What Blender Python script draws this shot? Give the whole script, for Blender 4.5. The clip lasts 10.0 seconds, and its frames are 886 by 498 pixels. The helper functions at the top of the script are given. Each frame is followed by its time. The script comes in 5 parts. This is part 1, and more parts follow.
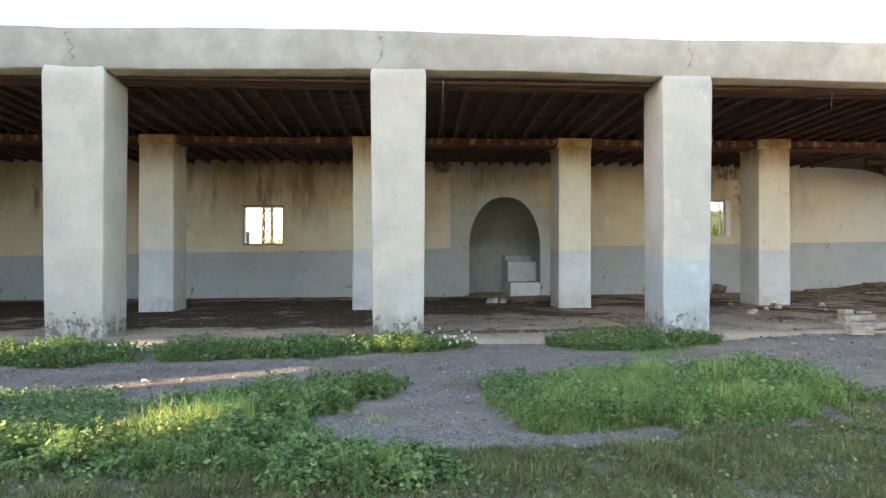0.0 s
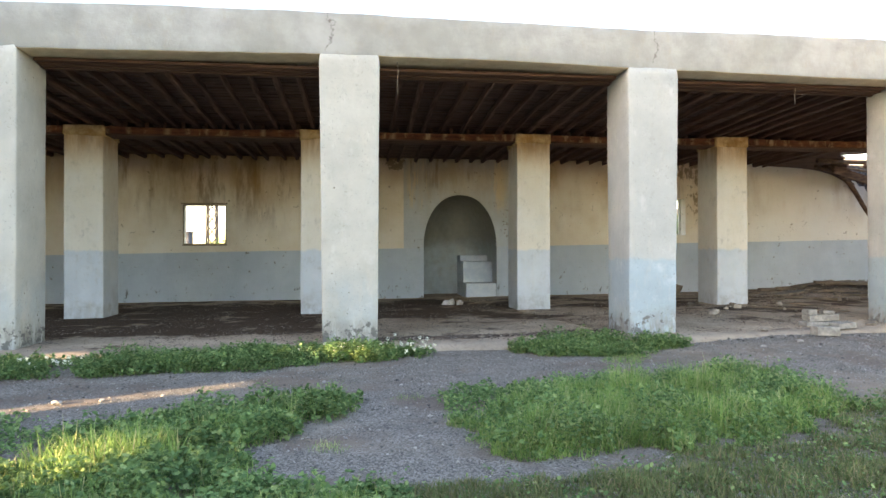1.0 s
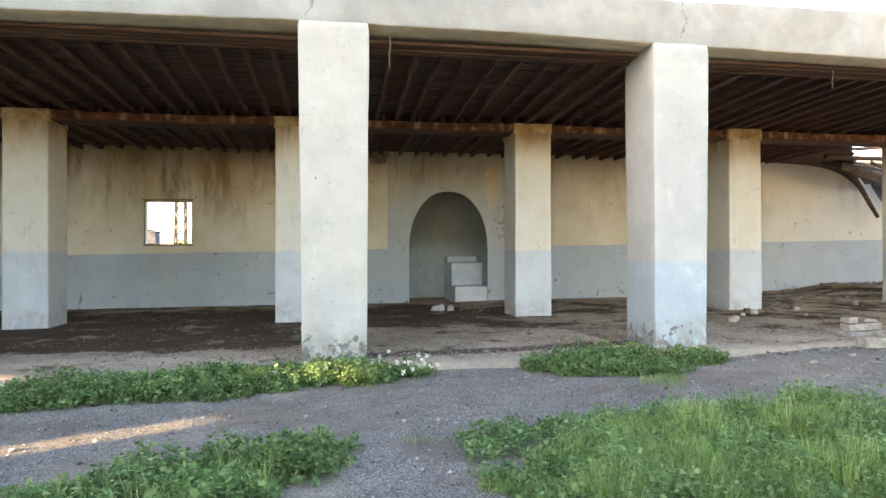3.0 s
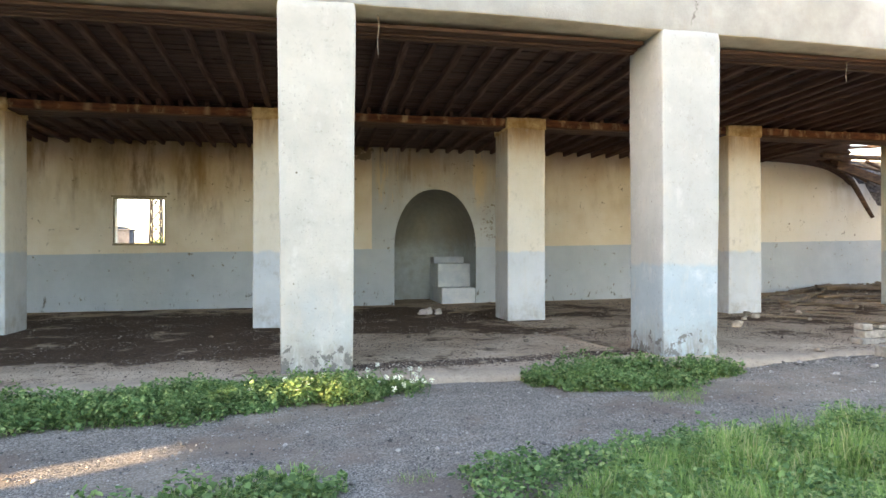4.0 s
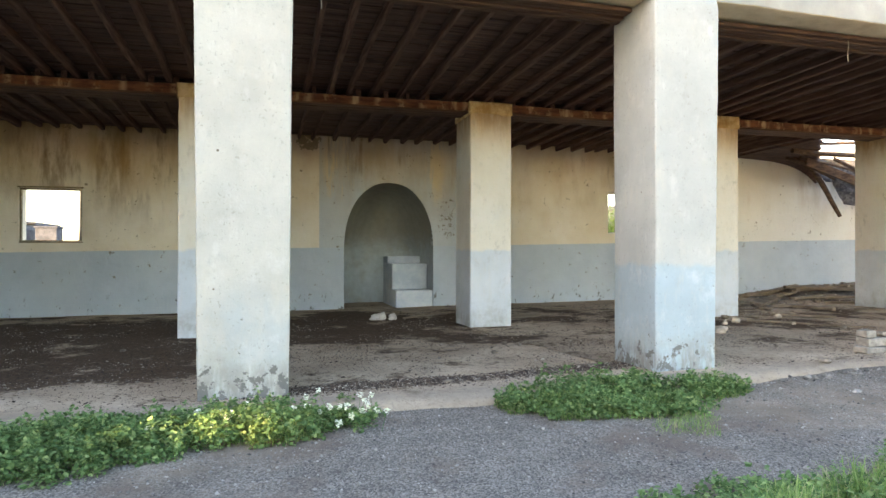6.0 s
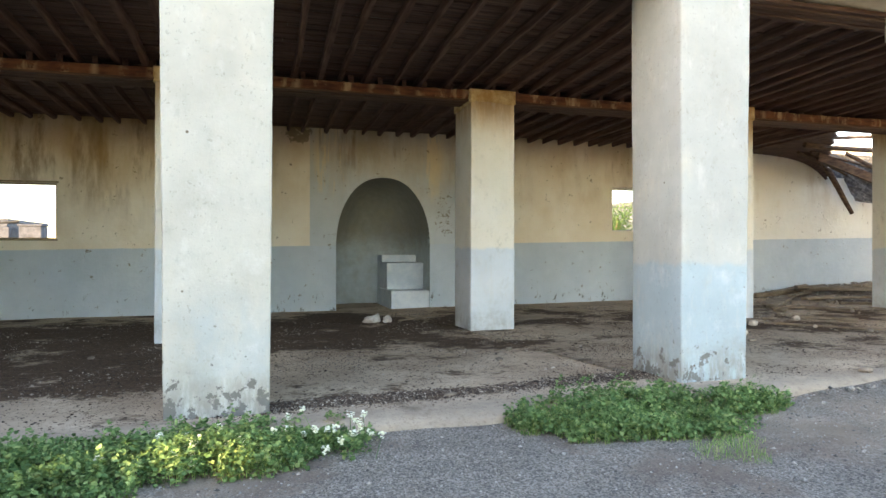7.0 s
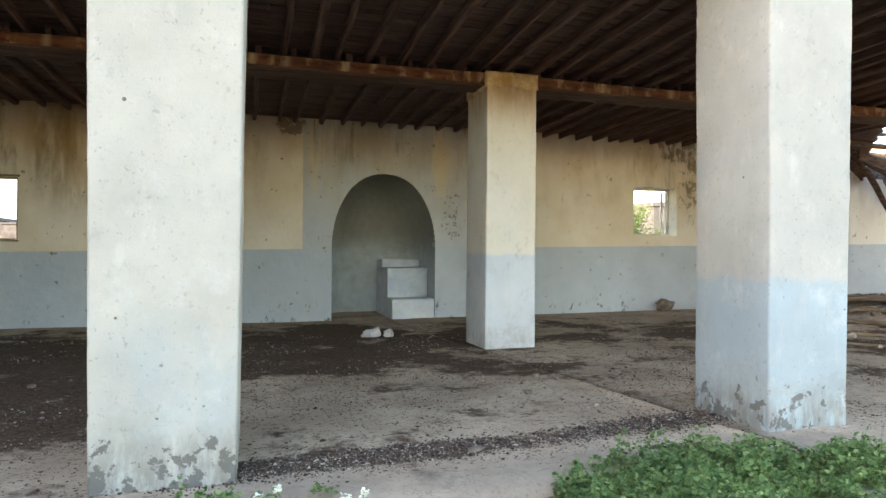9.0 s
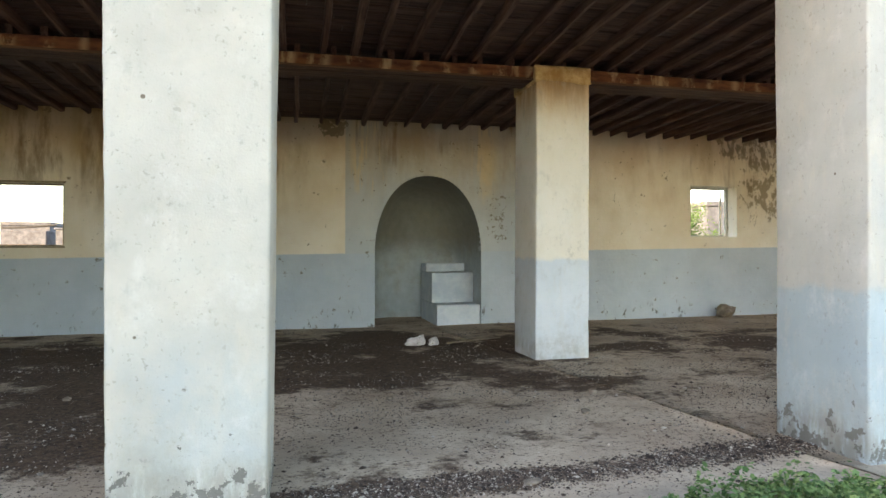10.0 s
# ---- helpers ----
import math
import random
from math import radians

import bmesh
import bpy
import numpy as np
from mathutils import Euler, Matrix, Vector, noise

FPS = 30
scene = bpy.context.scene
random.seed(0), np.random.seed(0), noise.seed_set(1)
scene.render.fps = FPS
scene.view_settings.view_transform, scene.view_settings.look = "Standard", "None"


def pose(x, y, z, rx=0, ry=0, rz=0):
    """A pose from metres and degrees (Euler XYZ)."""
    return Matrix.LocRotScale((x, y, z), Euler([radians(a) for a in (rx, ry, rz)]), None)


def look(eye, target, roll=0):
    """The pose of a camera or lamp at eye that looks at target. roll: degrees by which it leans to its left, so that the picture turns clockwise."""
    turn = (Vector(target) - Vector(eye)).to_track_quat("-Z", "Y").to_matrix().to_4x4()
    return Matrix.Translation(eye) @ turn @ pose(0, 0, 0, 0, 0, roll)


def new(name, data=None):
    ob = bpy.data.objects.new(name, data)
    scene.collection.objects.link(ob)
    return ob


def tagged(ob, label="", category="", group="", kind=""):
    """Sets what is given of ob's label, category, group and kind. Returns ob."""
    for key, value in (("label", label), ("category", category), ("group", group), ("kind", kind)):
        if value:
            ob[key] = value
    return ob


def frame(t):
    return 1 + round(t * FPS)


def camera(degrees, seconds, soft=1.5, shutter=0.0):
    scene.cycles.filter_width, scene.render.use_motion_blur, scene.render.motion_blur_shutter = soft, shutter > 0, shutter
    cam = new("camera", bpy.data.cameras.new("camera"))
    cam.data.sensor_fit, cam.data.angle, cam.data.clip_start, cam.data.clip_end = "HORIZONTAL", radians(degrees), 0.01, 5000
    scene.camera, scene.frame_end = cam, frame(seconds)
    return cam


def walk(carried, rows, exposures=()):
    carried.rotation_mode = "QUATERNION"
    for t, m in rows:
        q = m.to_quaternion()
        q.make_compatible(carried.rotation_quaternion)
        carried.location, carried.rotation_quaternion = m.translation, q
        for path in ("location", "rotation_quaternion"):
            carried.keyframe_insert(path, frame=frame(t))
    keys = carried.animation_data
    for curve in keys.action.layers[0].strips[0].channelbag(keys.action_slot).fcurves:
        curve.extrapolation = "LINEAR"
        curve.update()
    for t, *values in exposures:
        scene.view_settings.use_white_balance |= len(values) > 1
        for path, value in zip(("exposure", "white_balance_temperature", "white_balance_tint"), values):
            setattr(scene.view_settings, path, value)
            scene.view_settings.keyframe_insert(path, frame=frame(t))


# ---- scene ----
cam = camera(68.5, 10.0)
PATH = [
    (0, (0.133, -0.23, 1.361), (0.243, 1.767, 1.373), -0.0),
    (0.5, (0.081, 0.091, 1.356), (0.309, 2.078, 1.368), -0.0),
    (1, (0.11, 0.448, 1.369), (0.369, 2.431, 1.38), -0.2),
    (1.5, (0.103, 0.781, 1.373), (0.375, 2.762, 1.383), -0.2),
    (2, (0.013, 1.12, 1.376), (0.301, 3.099, 1.388), 0.0),
    (2.5, (-0.012, 1.431, 1.342), (0.298, 3.406, 1.357), -0.1),
    (2.7, (-0.012, 1.581, 1.356), (0.307, 3.556, 1.37), -0.2),
    (3.8, (-0.095, 2.412, 1.43), (0.288, 4.375, 1.437), -0.0),
    (4, (-0.049, 2.519, 1.432), (0.343, 4.48, 1.439), -0.1),
    (4.5, (0.061, 2.853, 1.43), (0.47, 4.811, 1.439), -0.2),
    (5, (0.098, 3.171, 1.414), (0.52, 5.126, 1.423), -0.1),
    (5.5, (0.088, 3.51, 1.42), (0.57, 5.451, 1.427), -0.0),
    (5.7, (0.106, 3.617, 1.411), (0.618, 5.551, 1.42), 0.0),
    (6.8, (0.285, 4.357, 1.404), (0.833, 6.28, 1.407), -0.0),
    (7, (0.288, 4.513, 1.388), (0.839, 6.436, 1.393), -0.0),
    (7.5, (0.375, 4.846, 1.426), (0.939, 6.765, 1.43), 0.0),
    (8, (0.549, 5.194, 1.443), (1.111, 7.113, 1.45), -0.2),
    (8.5, (0.534, 5.483, 1.451), (1.094, 7.403, 1.463), 0.1),
    (9, (0.476, 5.859, 1.459), (1.035, 7.779, 1.467), 0.4),
    (9.5, (0.513, 6.101, 1.479), (1.039, 8.031, 1.494), 0.2),
    (10, (0.56, 6.297, 1.507), (0.988, 8.251, 1.519), 0.1),
]
walk(cam, [(t, look(eye, target, roll)) for t, eye, target, roll in PATH],
     exposures=[(0.0, 2.85, 6800, 22), (2.5, 3.23, 6850, 23.5), (5.5, 3.24, 6850, 22), (7.2, 3.25, 6720, 19.5), (10.0, 3.25, 6850, 20.5)])

# ---- light ----
SUN_AZ, SUN_EL = 27.5, 10.0          # plan heading of the sunlight from +x, and the sun's height, in degrees
WAY = Vector((math.cos(radians(SUN_AZ)), math.sin(radians(SUN_AZ)), 0))
SIDE = Vector((-WAY.y, WAY.x, 0))
world = bpy.data.worlds.new("sky")
scene.world = world
world.use_nodes = True
wt = world.node_tree
sky = wt.nodes.new("ShaderNodeTexSky")
sky.sky_type, sky.sun_disc = "NISHITA", False
sky.sun_elevation = radians(SUN_EL)
sky.sun_rotation = math.atan2(-WAY.x, -WAY.y)
sky.air_density, sky.dust_density, sky.ozone_density = 1.0, 0.6, 1.0
wt.nodes["Background"].inputs[1].default_value = 0.15
wt.links.new(sky.outputs[0], wt.nodes["Background"].inputs[0])

sun = new("sun", bpy.data.lights.new("sun", "SUN"))
sun.data.energy, sun.data.angle, sun.data.color = 4.4, radians(0.4), (1.0, 0.78, 0.42)
ahead = Vector((WAY.x, WAY.y, -math.tan(radians(SUN_EL))))
sun.matrix_world = Matrix.Translation((-20, -10, 12)) @ ahead.to_track_quat("-Z", "Y").to_matrix().to_4x4()


# ---- materials ----
def rgb(r, g, b):
    f = lambda c: (c / 255 / 12.92) if c < 10 else ((c / 255 + 0.055) / 1.055) ** 2.4
    return (f(r), f(g), f(b), 1)


class Mat:
    """A small builder of node materials, in world metres."""

    def __init__(self, name, rough=0.85, metal=0.0, spec=0.3):
        self.m = bpy.data.materials.new(name)
        self.m.use_nodes = True
        self.nt = self.m.node_tree
        self.b = self.nt.nodes["Principled BSDF"]
        self.b.inputs["Roughness"].default_value = rough
        self.b.inputs["Metallic"].default_value = metal
        self.b.inputs["Specular IOR Level"].default_value = spec
        self.geo = self.nt.nodes.new("ShaderNodeNewGeometry")
        self.pos = self.geo.outputs["Position"]
        sep = self.nt.nodes.new("ShaderNodeSeparateXYZ")
        self.nt.links.new(self.pos, sep.inputs[0])
        self.x, self.y, self.z = sep.outputs

    def put(self, socket, value):
        if isinstance(value, (int, float, tuple)):
            socket.default_value = value
        else:
            self.nt.links.new(value, socket)

    def math(self, op, a, b=0.0, c=0.0):
        n = self.nt.nodes.new("ShaderNodeMath")
        n.operation = op
        for s, v in zip(n.inputs, (a, b, c)):
            self.put(s, v)
        return n.outputs[0]

    def noise(self, scale, detail=4.0, rough=0.55, stretch=(1, 1, 1), shift=(0, 0, 0)):
        mp = self.nt.nodes.new("ShaderNodeMapping")
        mp.inputs["Scale"].default_value, mp.inputs["Location"].default_value = stretch, shift
        self.nt.links.new(self.pos, mp.inputs[0])
        n = self.nt.nodes.new("ShaderNodeTexNoise")
        n.inputs["Scale"].default_value, n.inputs["Detail"].default_value = scale, detail
        n.inputs["Roughness"].default_value = rough
        self.nt.links.new(mp.outputs[0], n.inputs["Vector"])
        return n.outputs[0]

    def cells(self, scale, out="Distance", stretch=(1, 1, 1)):
        mp = self.nt.nodes.new("ShaderNodeMapping")
        mp.inputs["Scale"].default_value = stretch
        self.nt.links.new(self.pos, mp.inputs[0])
        n = self.nt.nodes.new("ShaderNodeTexVoronoi")
        n.inputs["Scale"].default_value = scale
        self.nt.links.new(mp.outputs[0], n.inputs["Vector"])
        return n.outputs[out]

    def step(self, value, lo, hi):
        n = self.nt.nodes.new("ShaderNodeMapRange")
        n.interpolation_type = "SMOOTHSTEP"
        n.inputs["From Min"].default_value, n.inputs["From Max"].default_value = lo, hi
        self.put(n.inputs["Value"], value)
        return n.outputs[0]

    def mix(self, f, a, b):
        n = self.nt.nodes.new("ShaderNodeMix")
        n.data_type = "RGBA"
        self.put(n.inputs[0], f), self.put(n.inputs[6], a), self.put(n.inputs[7], b)
        return n.outputs[2]

    def shade(self, colour, value, amount):
        """colour, made lighter and darker by a grey value round 0.5."""
        n = self.nt.nodes.new("ShaderNodeMix")
        n.data_type, n.blend_type = "RGBA", "OVERLAY"
        n.inputs[0].default_value = amount
        self.put(n.inputs[6], colour), self.put(n.inputs[7], value)
        return n.outputs[2]

    def mul(self, *values):
        out = values[0]
        for v in values[1:]:
            out = self.math("MULTIPLY", out, v)
        return out

    def band(self, value, a, b, soft):
        return self.mul(self.step(value, a - soft, a + soft), self.step(value, b + soft, b - soft))

    def done(self, colour, height=None, bump=0.3, dist=0.01, rough=None):
        self.put(self.b.inputs["Base Color"], colour)
        if rough is not None:
            self.put(self.b.inputs["Roughness"], rough)
        if height is not None:
            n = self.nt.nodes.new("ShaderNodeBump")
            n.inputs["Strength"].default_value, n.inputs["Distance"].default_value = bump, dist
            self.nt.links.new(height, n.inputs["Height"])
            self.nt.links.new(n.outputs[0], self.b.inputs["Normal"])
        return self.m


WHITE, WARM_WHITE, BLUE = rgb(173, 173, 165), rgb(181, 177, 164), rgb(156, 169, 172)


def pillar_paint(name, upper, line, blue=1.0, brown_top=0.0, base=0.1, top=4.1, tone=BLUE, chips=1.0):
    """Old limewash over plaster, with a faded blue dado up to a line, chips near the foot."""
    k = Mat(name, 0.9, spec=0.15)
    big, fine, grain = k.noise(1.6, 5, 0.6), k.noise(14, 6, 0.65), k.noise(90, 3)
    edge = k.math("ADD", k.z, k.math("MULTIPLY", k.noise(5, 4, 0.6), 0.16))
    dado = k.mul(k.step(edge, line + (0.12 if blue > 0.9 else 0.3), line + (0.05 if blue > 0.9 else -0.1)), blue)
    if blue < 0.9:
        dado = k.mul(dado, k.step(k.noise(2.3, 6, 0.65, stretch=(1, 1, 0.55), shift=(3.35, 0, 1)), 0.36, 0.66))
    col = k.mix(dado, upper, tone)
    col = k.mix(k.mul(k.step(k.noise(7, 5, 0.7, stretch=(1, 1, 0.35)), 0.5, 0.75), 0.25), col, rgb(196, 186, 164))
    col = k.mix(k.mul(k.step(k.noise(2.2, 5, 0.7, shift=(9, 2, 4)), 0.55, 0.75), 0.3), col, rgb(216, 216, 212))
    if brown_top:
        soak = k.step(k.math("ADD", k.z, k.math("MULTIPLY", k.noise(3, 5, 0.65, stretch=(1, 1, 0.3)), 0.9)), top - 0.55, top + 0.5)
        col = k.mix(k.mul(soak, 0.85 * brown_top), col, rgb(180, 138, 72))
        drip = k.mul(k.step(k.noise(6, 5, 0.65, stretch=(1, 1, 0.18)), 0.36, 0.62), k.step(k.z, top - 0.8, top - 0.02))
        col = k.mix(k.mul(drip, 0.75 * brown_top), col, rgb(134, 98, 50))
    # flaking at the foot and scattered pits
    low = k.step(k.z, base + 0.55, base + 0.02)
    chip = k.step(k.math("ADD", k.noise(9, 7, 0.68), k.mul(low, 0.165)), 0.67, 0.69)
    chip = k.mul(chip, k.step(k.z, base + 0.6, base + 0.4), chips)
    pits = k.mul(k.step(k.cells(5), 0.07, 0.05), k.step(k.noise(3.2, 2), 0.56, 0.6))
    grime = k.mul(k.step(k.noise(4, 6, 0.7, shift=(1, 7, 3)), 0.42, 0.72), k.step(k.z, base + 0.8, base))
    col = k.mix(k.mul(grime, 0.5), col, rgb(136, 128, 106))
    rise = k.mul(k.step(k.noise(9, 5, 0.7, stretch=(1, 1, 0.3), shift=(5, 2, 6)), 0.36, 0.58), k.step(k.z, base + 0.42, base + 0.08), 0.3 + 0.7 * chips)
    col = k.mix(k.mul(rise, 0.7), col, rgb(122, 118, 106))
    speck = k.mul(k.step(k.noise(34, 5, 0.7), 0.6, 0.7), k.step(k.noise(2.6, 4, shift=(1, 1, 9)), 0.42, 0.6))
    wear = 0.25 + 0.75 * chips
    col = k.mix(k.mul(speck, 0.75 * wear), col, rgb(136, 134, 126))
    fleck = k.mul(k.step(k.noise(26, 4, 0.6, stretch=(1, 1, 0.8), shift=(7, 3, 2)), 0.6, 0.66), k.step(k.noise(3.4, 4, shift=(2, 6, 5)), 0.4, 0.62))
    col = k.mix(k.mul(fleck, 0.45 * wear), col, rgb(132, 130, 122))
    blot = k.mul(k.step(k.noise(8, 6, 0.7, stretch=(1, 1, 0.7), shift=(2, 8, 1)), 0.52, 0.72), k.step(k.noise(1.7, 3, shift=(8, 1, 1)), 0.4, 0.62))
    col = k.mix(k.mul(blot, 0.5), col, rgb(158, 156, 146))
    col = k.mix(k.mul(chip, 0.9), col, rgb(104, 102, 96))
    col = k.mix(k.mul(pits, 0.85 * wear), col, rgb(92, 78, 62))
    col = k.mix(k.mul(k.step(k.noise(17, 5, 0.7), 0.58, 0.72), k.step(k.noise(2.0, 3), 0.35, 0.55), 0.28), col, rgb(148, 142, 128))
    col = k.mix(k.mul(k.step(k.noise(6, 5, 0.65, stretch=(1, 1, 0.5), shift=(4, 4, 4)), 0.55, 0.75), 0.22), col, rgb(216, 214, 206))
    col = k.shade(col, big, 0.3)
    h = k.math("ADD", k.math("MULTIPLY", fine, 0.6), k.math("MULTIPLY", grain, 0.25))
    h = k.math("SUBTRACT", h, k.math("MULTIPLY", chip, 0.7))
    return k.done(col, h, 0.5, 0.012)


def wall_paint():
    """Cream limewash over a blue dado, a grey-blue bay round the niche, leaks from the roof."""
    k = Mat("painted_wall", 0.92, spec=0.1)
    wob = k.math("MULTIPLY", k.noise(3, 4, 0.6), 0.03)
    line = k.math("MULTIPLY_ADD", k.x, 0.0165, 1.465)
    dado = k.step(k.math("SUBTRACT", k.math("ADD", k.z, wob), line), 0.025, 0.005)
    upper = k.mix(k.step(k.noise(0.9, 4), 0.35, 0.7), rgb(224, 212, 188), rgb(236, 228, 210))
    fade = k.math("ADD", k.z, k.math("MULTIPLY", k.noise(2.5, 4), 0.9))
    bay_col = k.mix(k.mul(k.step(fade, 2.9, 4.4), 0.7), rgb(188, 194, 194), rgb(200, 192, 168))
    bay = k.band(k.math("ADD", k.x, k.math("MULTIPLY", wob, 0.5)), 1.385, 4.9, 0.012)
    col = k.mix(bay, upper, bay_col)
    col = k.mix(dado, col, rgb(184, 194, 200))
    # brown leaks that run down from the roof
    upper_end = k.step(k.x, 9.6, 12.0)
    col = k.mix(k.mul(upper_end, k.math("SUBTRACT", 1.0, dado), 0.85), col, rgb(228, 226, 216))
    run = k.mul(k.step(k.noise(2.3, 6, 0.62, stretch=(1, 1, 0.16)), 0.47, 0.68), k.step(k.x, 12.0, 10.5), k.step(k.math("ADD", k.noise(0.45, 3, shift=(7, 0, 2)), k.mul(k.step(k.x, 0.6, -0.4), 0.1)), 0.44, 0.6))
    reach = k.step(k.math("ADD", k.z, k.math("MULTIPLY", k.noise(0.8, 2, shift=(4, 0, 0)), 2.2)), 3.0, 4.5)
    col = k.mix(k.mul(run, reach, 0.85), col, rgb(112, 80, 38))
    # ochre soaked in under the roof, deepest beside the first window
    soak_at = k.math("ADD", k.z, k.math("MULTIPLY_ADD", k.noise(0.75, 5, 0.6, stretch=(1, 1, 0.45), shift=(3, 0, 7)), 2.6, -1.3))
    soak = k.mul(k.step(soak_at, 2.7, 4.2), k.math("SUBTRACT", 1.0, k.mul(bay, 0.7)), k.step(k.x, 12.0, 8.0))
    col = k.mix(k.mul(soak, 0.6), col, rgb(184, 142, 68))
    rust = k.mul(k.band(k.x, -4.8, -0.9, 0.5), k.step(k.noise(1.9, 6, 0.68, stretch=(1, 1, 0.24), shift=(5, 0, 1)), 0.42, 0.62), k.step(k.z, 1.6, 3.3))
    col = k.mix(k.mul(rust, 0.75), col, rgb(110, 80, 38))
    wash = k.mul(k.step(k.math("ADD", k.noise(1.1, 5, 0.65, stretch=(1, 1, 0.3), shift=(2, 0, 5)), k.mul(k.step(k.x, 0.6, -0.4), 0.09)), 0.45, 0.7), k.step(k.z, 1.7, 3.6))
    col = k.mix(k.mul(wash, 0.55), col, rgb(168, 142, 96))
    # pale lime runs beside the niche
    lime = k.mul(k.step(k.noise(5, 5, 0.6, stretch=(1, 1, 0.1), shift=(0, 0, 8)), 0.46, 0.53), k.math("MAXIMUM", k.band(k.x, 1.5, 2.1, 0.12), k.band(k.x, 3.9, 4.3, 0.15)), k.step(k.math("ADD", k.z, k.math("MULTIPLY", k.noise(2.0, 3, shift=(6, 1, 0)), 1.6)), 3.3, 4.0))
    col = k.mix(k.mul(lime, 0.8), col, rgb(216, 198, 158))
    # lost plaster beside the second window, and a dark spot over the bay
    lost = k.step(k.math("ADD", k.noise(6.5, 6, 0.7, stretch=(1, 1, 0.6)), k.mul(k.math("MAXIMUM", k.band(k.x, 9.85, 11.2, 0.25), k.mul(k.band(k.x, 9.2, 11.2, 0.3), k.step(k.z, 3.2, 3.6))), k.step(k.z, 1.7, 2.6), 0.2)), 0.66, 0.74)
    lost2 = k.step(k.math("ADD", k.noise(6, 6, 0.7), k.mul(k.band(k.x, 0.92, 1.38, 0.12), k.band(k.z, 3.66, 4.1, 0.12), 0.23)), 0.64, 0.68)
    lost3 = k.step(k.math("ADD", k.noise(11, 6, 0.75, shift=(3, 3, 3)), k.mul(k.band(k.x, 4.12, 4.55, 0.08), k.band(k.z, 1.75, 2.7, 0.15), 0.14)), 0.68, 0.71)
    worn = k.math("MAXIMUM", k.math("MAXIMUM", lost, lost2), lost3)
    col = k.mix(k.mul(worn, 0.7), col, rgb(112, 94, 60))
    pits = k.mul(k.step(k.cells(3.4), 0.06, 0.03), k.step(k.noise(1.7, 2), 0.56, 0.62))
    col = k.mix(k.mul(pits, 0.8), col, rgb(80, 66, 50))
    foot = k.mul(k.step(k.noise(7, 6, 0.7, stretch=(1, 1, 0.5)), 0.6, 0.64), k.step(k.z, 0.55, 0.3))
    col = k.mix(k.mul(foot, 0.85), col, rgb(98, 92, 82))
    col = k.shade(col, k.noise(1.4, 6, 0.6), 0.25)
    h = k.math("SUBTRACT", k.math("ADD", k.noise(9, 6), k.math("MULTIPLY", k.noise(60, 3), 0.3)), k.math("MULTIPLY", worn, 0.8))
    return k.done(col, h, 0.5, 0.02)


def beam_paint():
    """Rough cement plaster of the front beam, with cracks over the pillars."""
    k = Mat("beam_plaster", 0.92, spec=0.15)
    col = k.mix(k.step(k.noise(1.3, 6, 0.65), 0.35, 0.7), rgb(150, 148, 139), rgb(171, 169, 161))
    col = k.mix(k.mul(k.step(k.noise(5, 6, 0.7, stretch=(1, 1, 0.5)), 0.52, 0.75), 0.4), col, rgb(160, 150, 130))
    crack = None
    for xc in (-4.93, -0.28, 4.6):
        dx = k.math("ABSOLUTE", k.math("SUBTRACT", k.x, k.math("MULTIPLY_ADD", k.noise(3.5, 5, 0.7, shift=(xc, 0, 0)), 0.5, xc - 0.25)))
        c = k.step(dx, 0.010, 0.002)
        crack = c if crack is None else k.math("MAXIMUM", crack, c)
    crack = k.mul(crack, k.step(k.z, 4.22, 4.3))
    col = k.mix(k.mul(crack, 0.75), col, rgb(90, 82, 70))
    h = k.math("SUBTRACT", k.math("ADD", k.noise(7, 6, 0.6), k.math("MULTIPLY", k.noise(55, 3), 0.35)), crack)
    return k.done(k.shade(col, k.noise(3, 5), 0.15), h, 0.55, 0.02)


def wood(name, a, b, grain=(1, 0.06, 1), scale=26, lime=0.0, rough=0.8, marks=0.0):
    k = Mat(name, rough, spec=0.25)
    isl = k.geo.outputs["Random Per Island"]
    col = k.mix(k.step(k.noise(scale, 5, 0.6, stretch=grain), 0.3, 0.72), a, b)
    col = k.mix(k.mul(isl, 0.45), col, a)
    col = k.shade(col, k.noise(2.2, 4), 0.3)
    if lime:
        s = k.step(k.noise(5.5, 5, 0.6, stretch=(1, 0.5, 0.35)), 0.56, 0.66)
        col = k.mix(k.mul(s, lime), col, rgb(196, 172, 128))
    if marks:
        # lime that dripped beside the joist ends
        saw = k.math("FRACT", k.math("MULTIPLY_ADD", k.noise(1.3, 2), 0.6, k.math("MULTIPLY", k.x, 2.63)))
        spot = k.mul(k.band(saw, 0.36, 0.58, 0.13), k.step(k.noise(7.0, 4, 0.65, shift=(2, 2, 2)), 0.4, 0.56))
        col = k.mix(k.mul(spot, marks), col, rgb(204, 178, 138))
    return k.done(col, k.noise(scale * 1.6, 4, 0.6, stretch=grain), 0.4, 0.01)


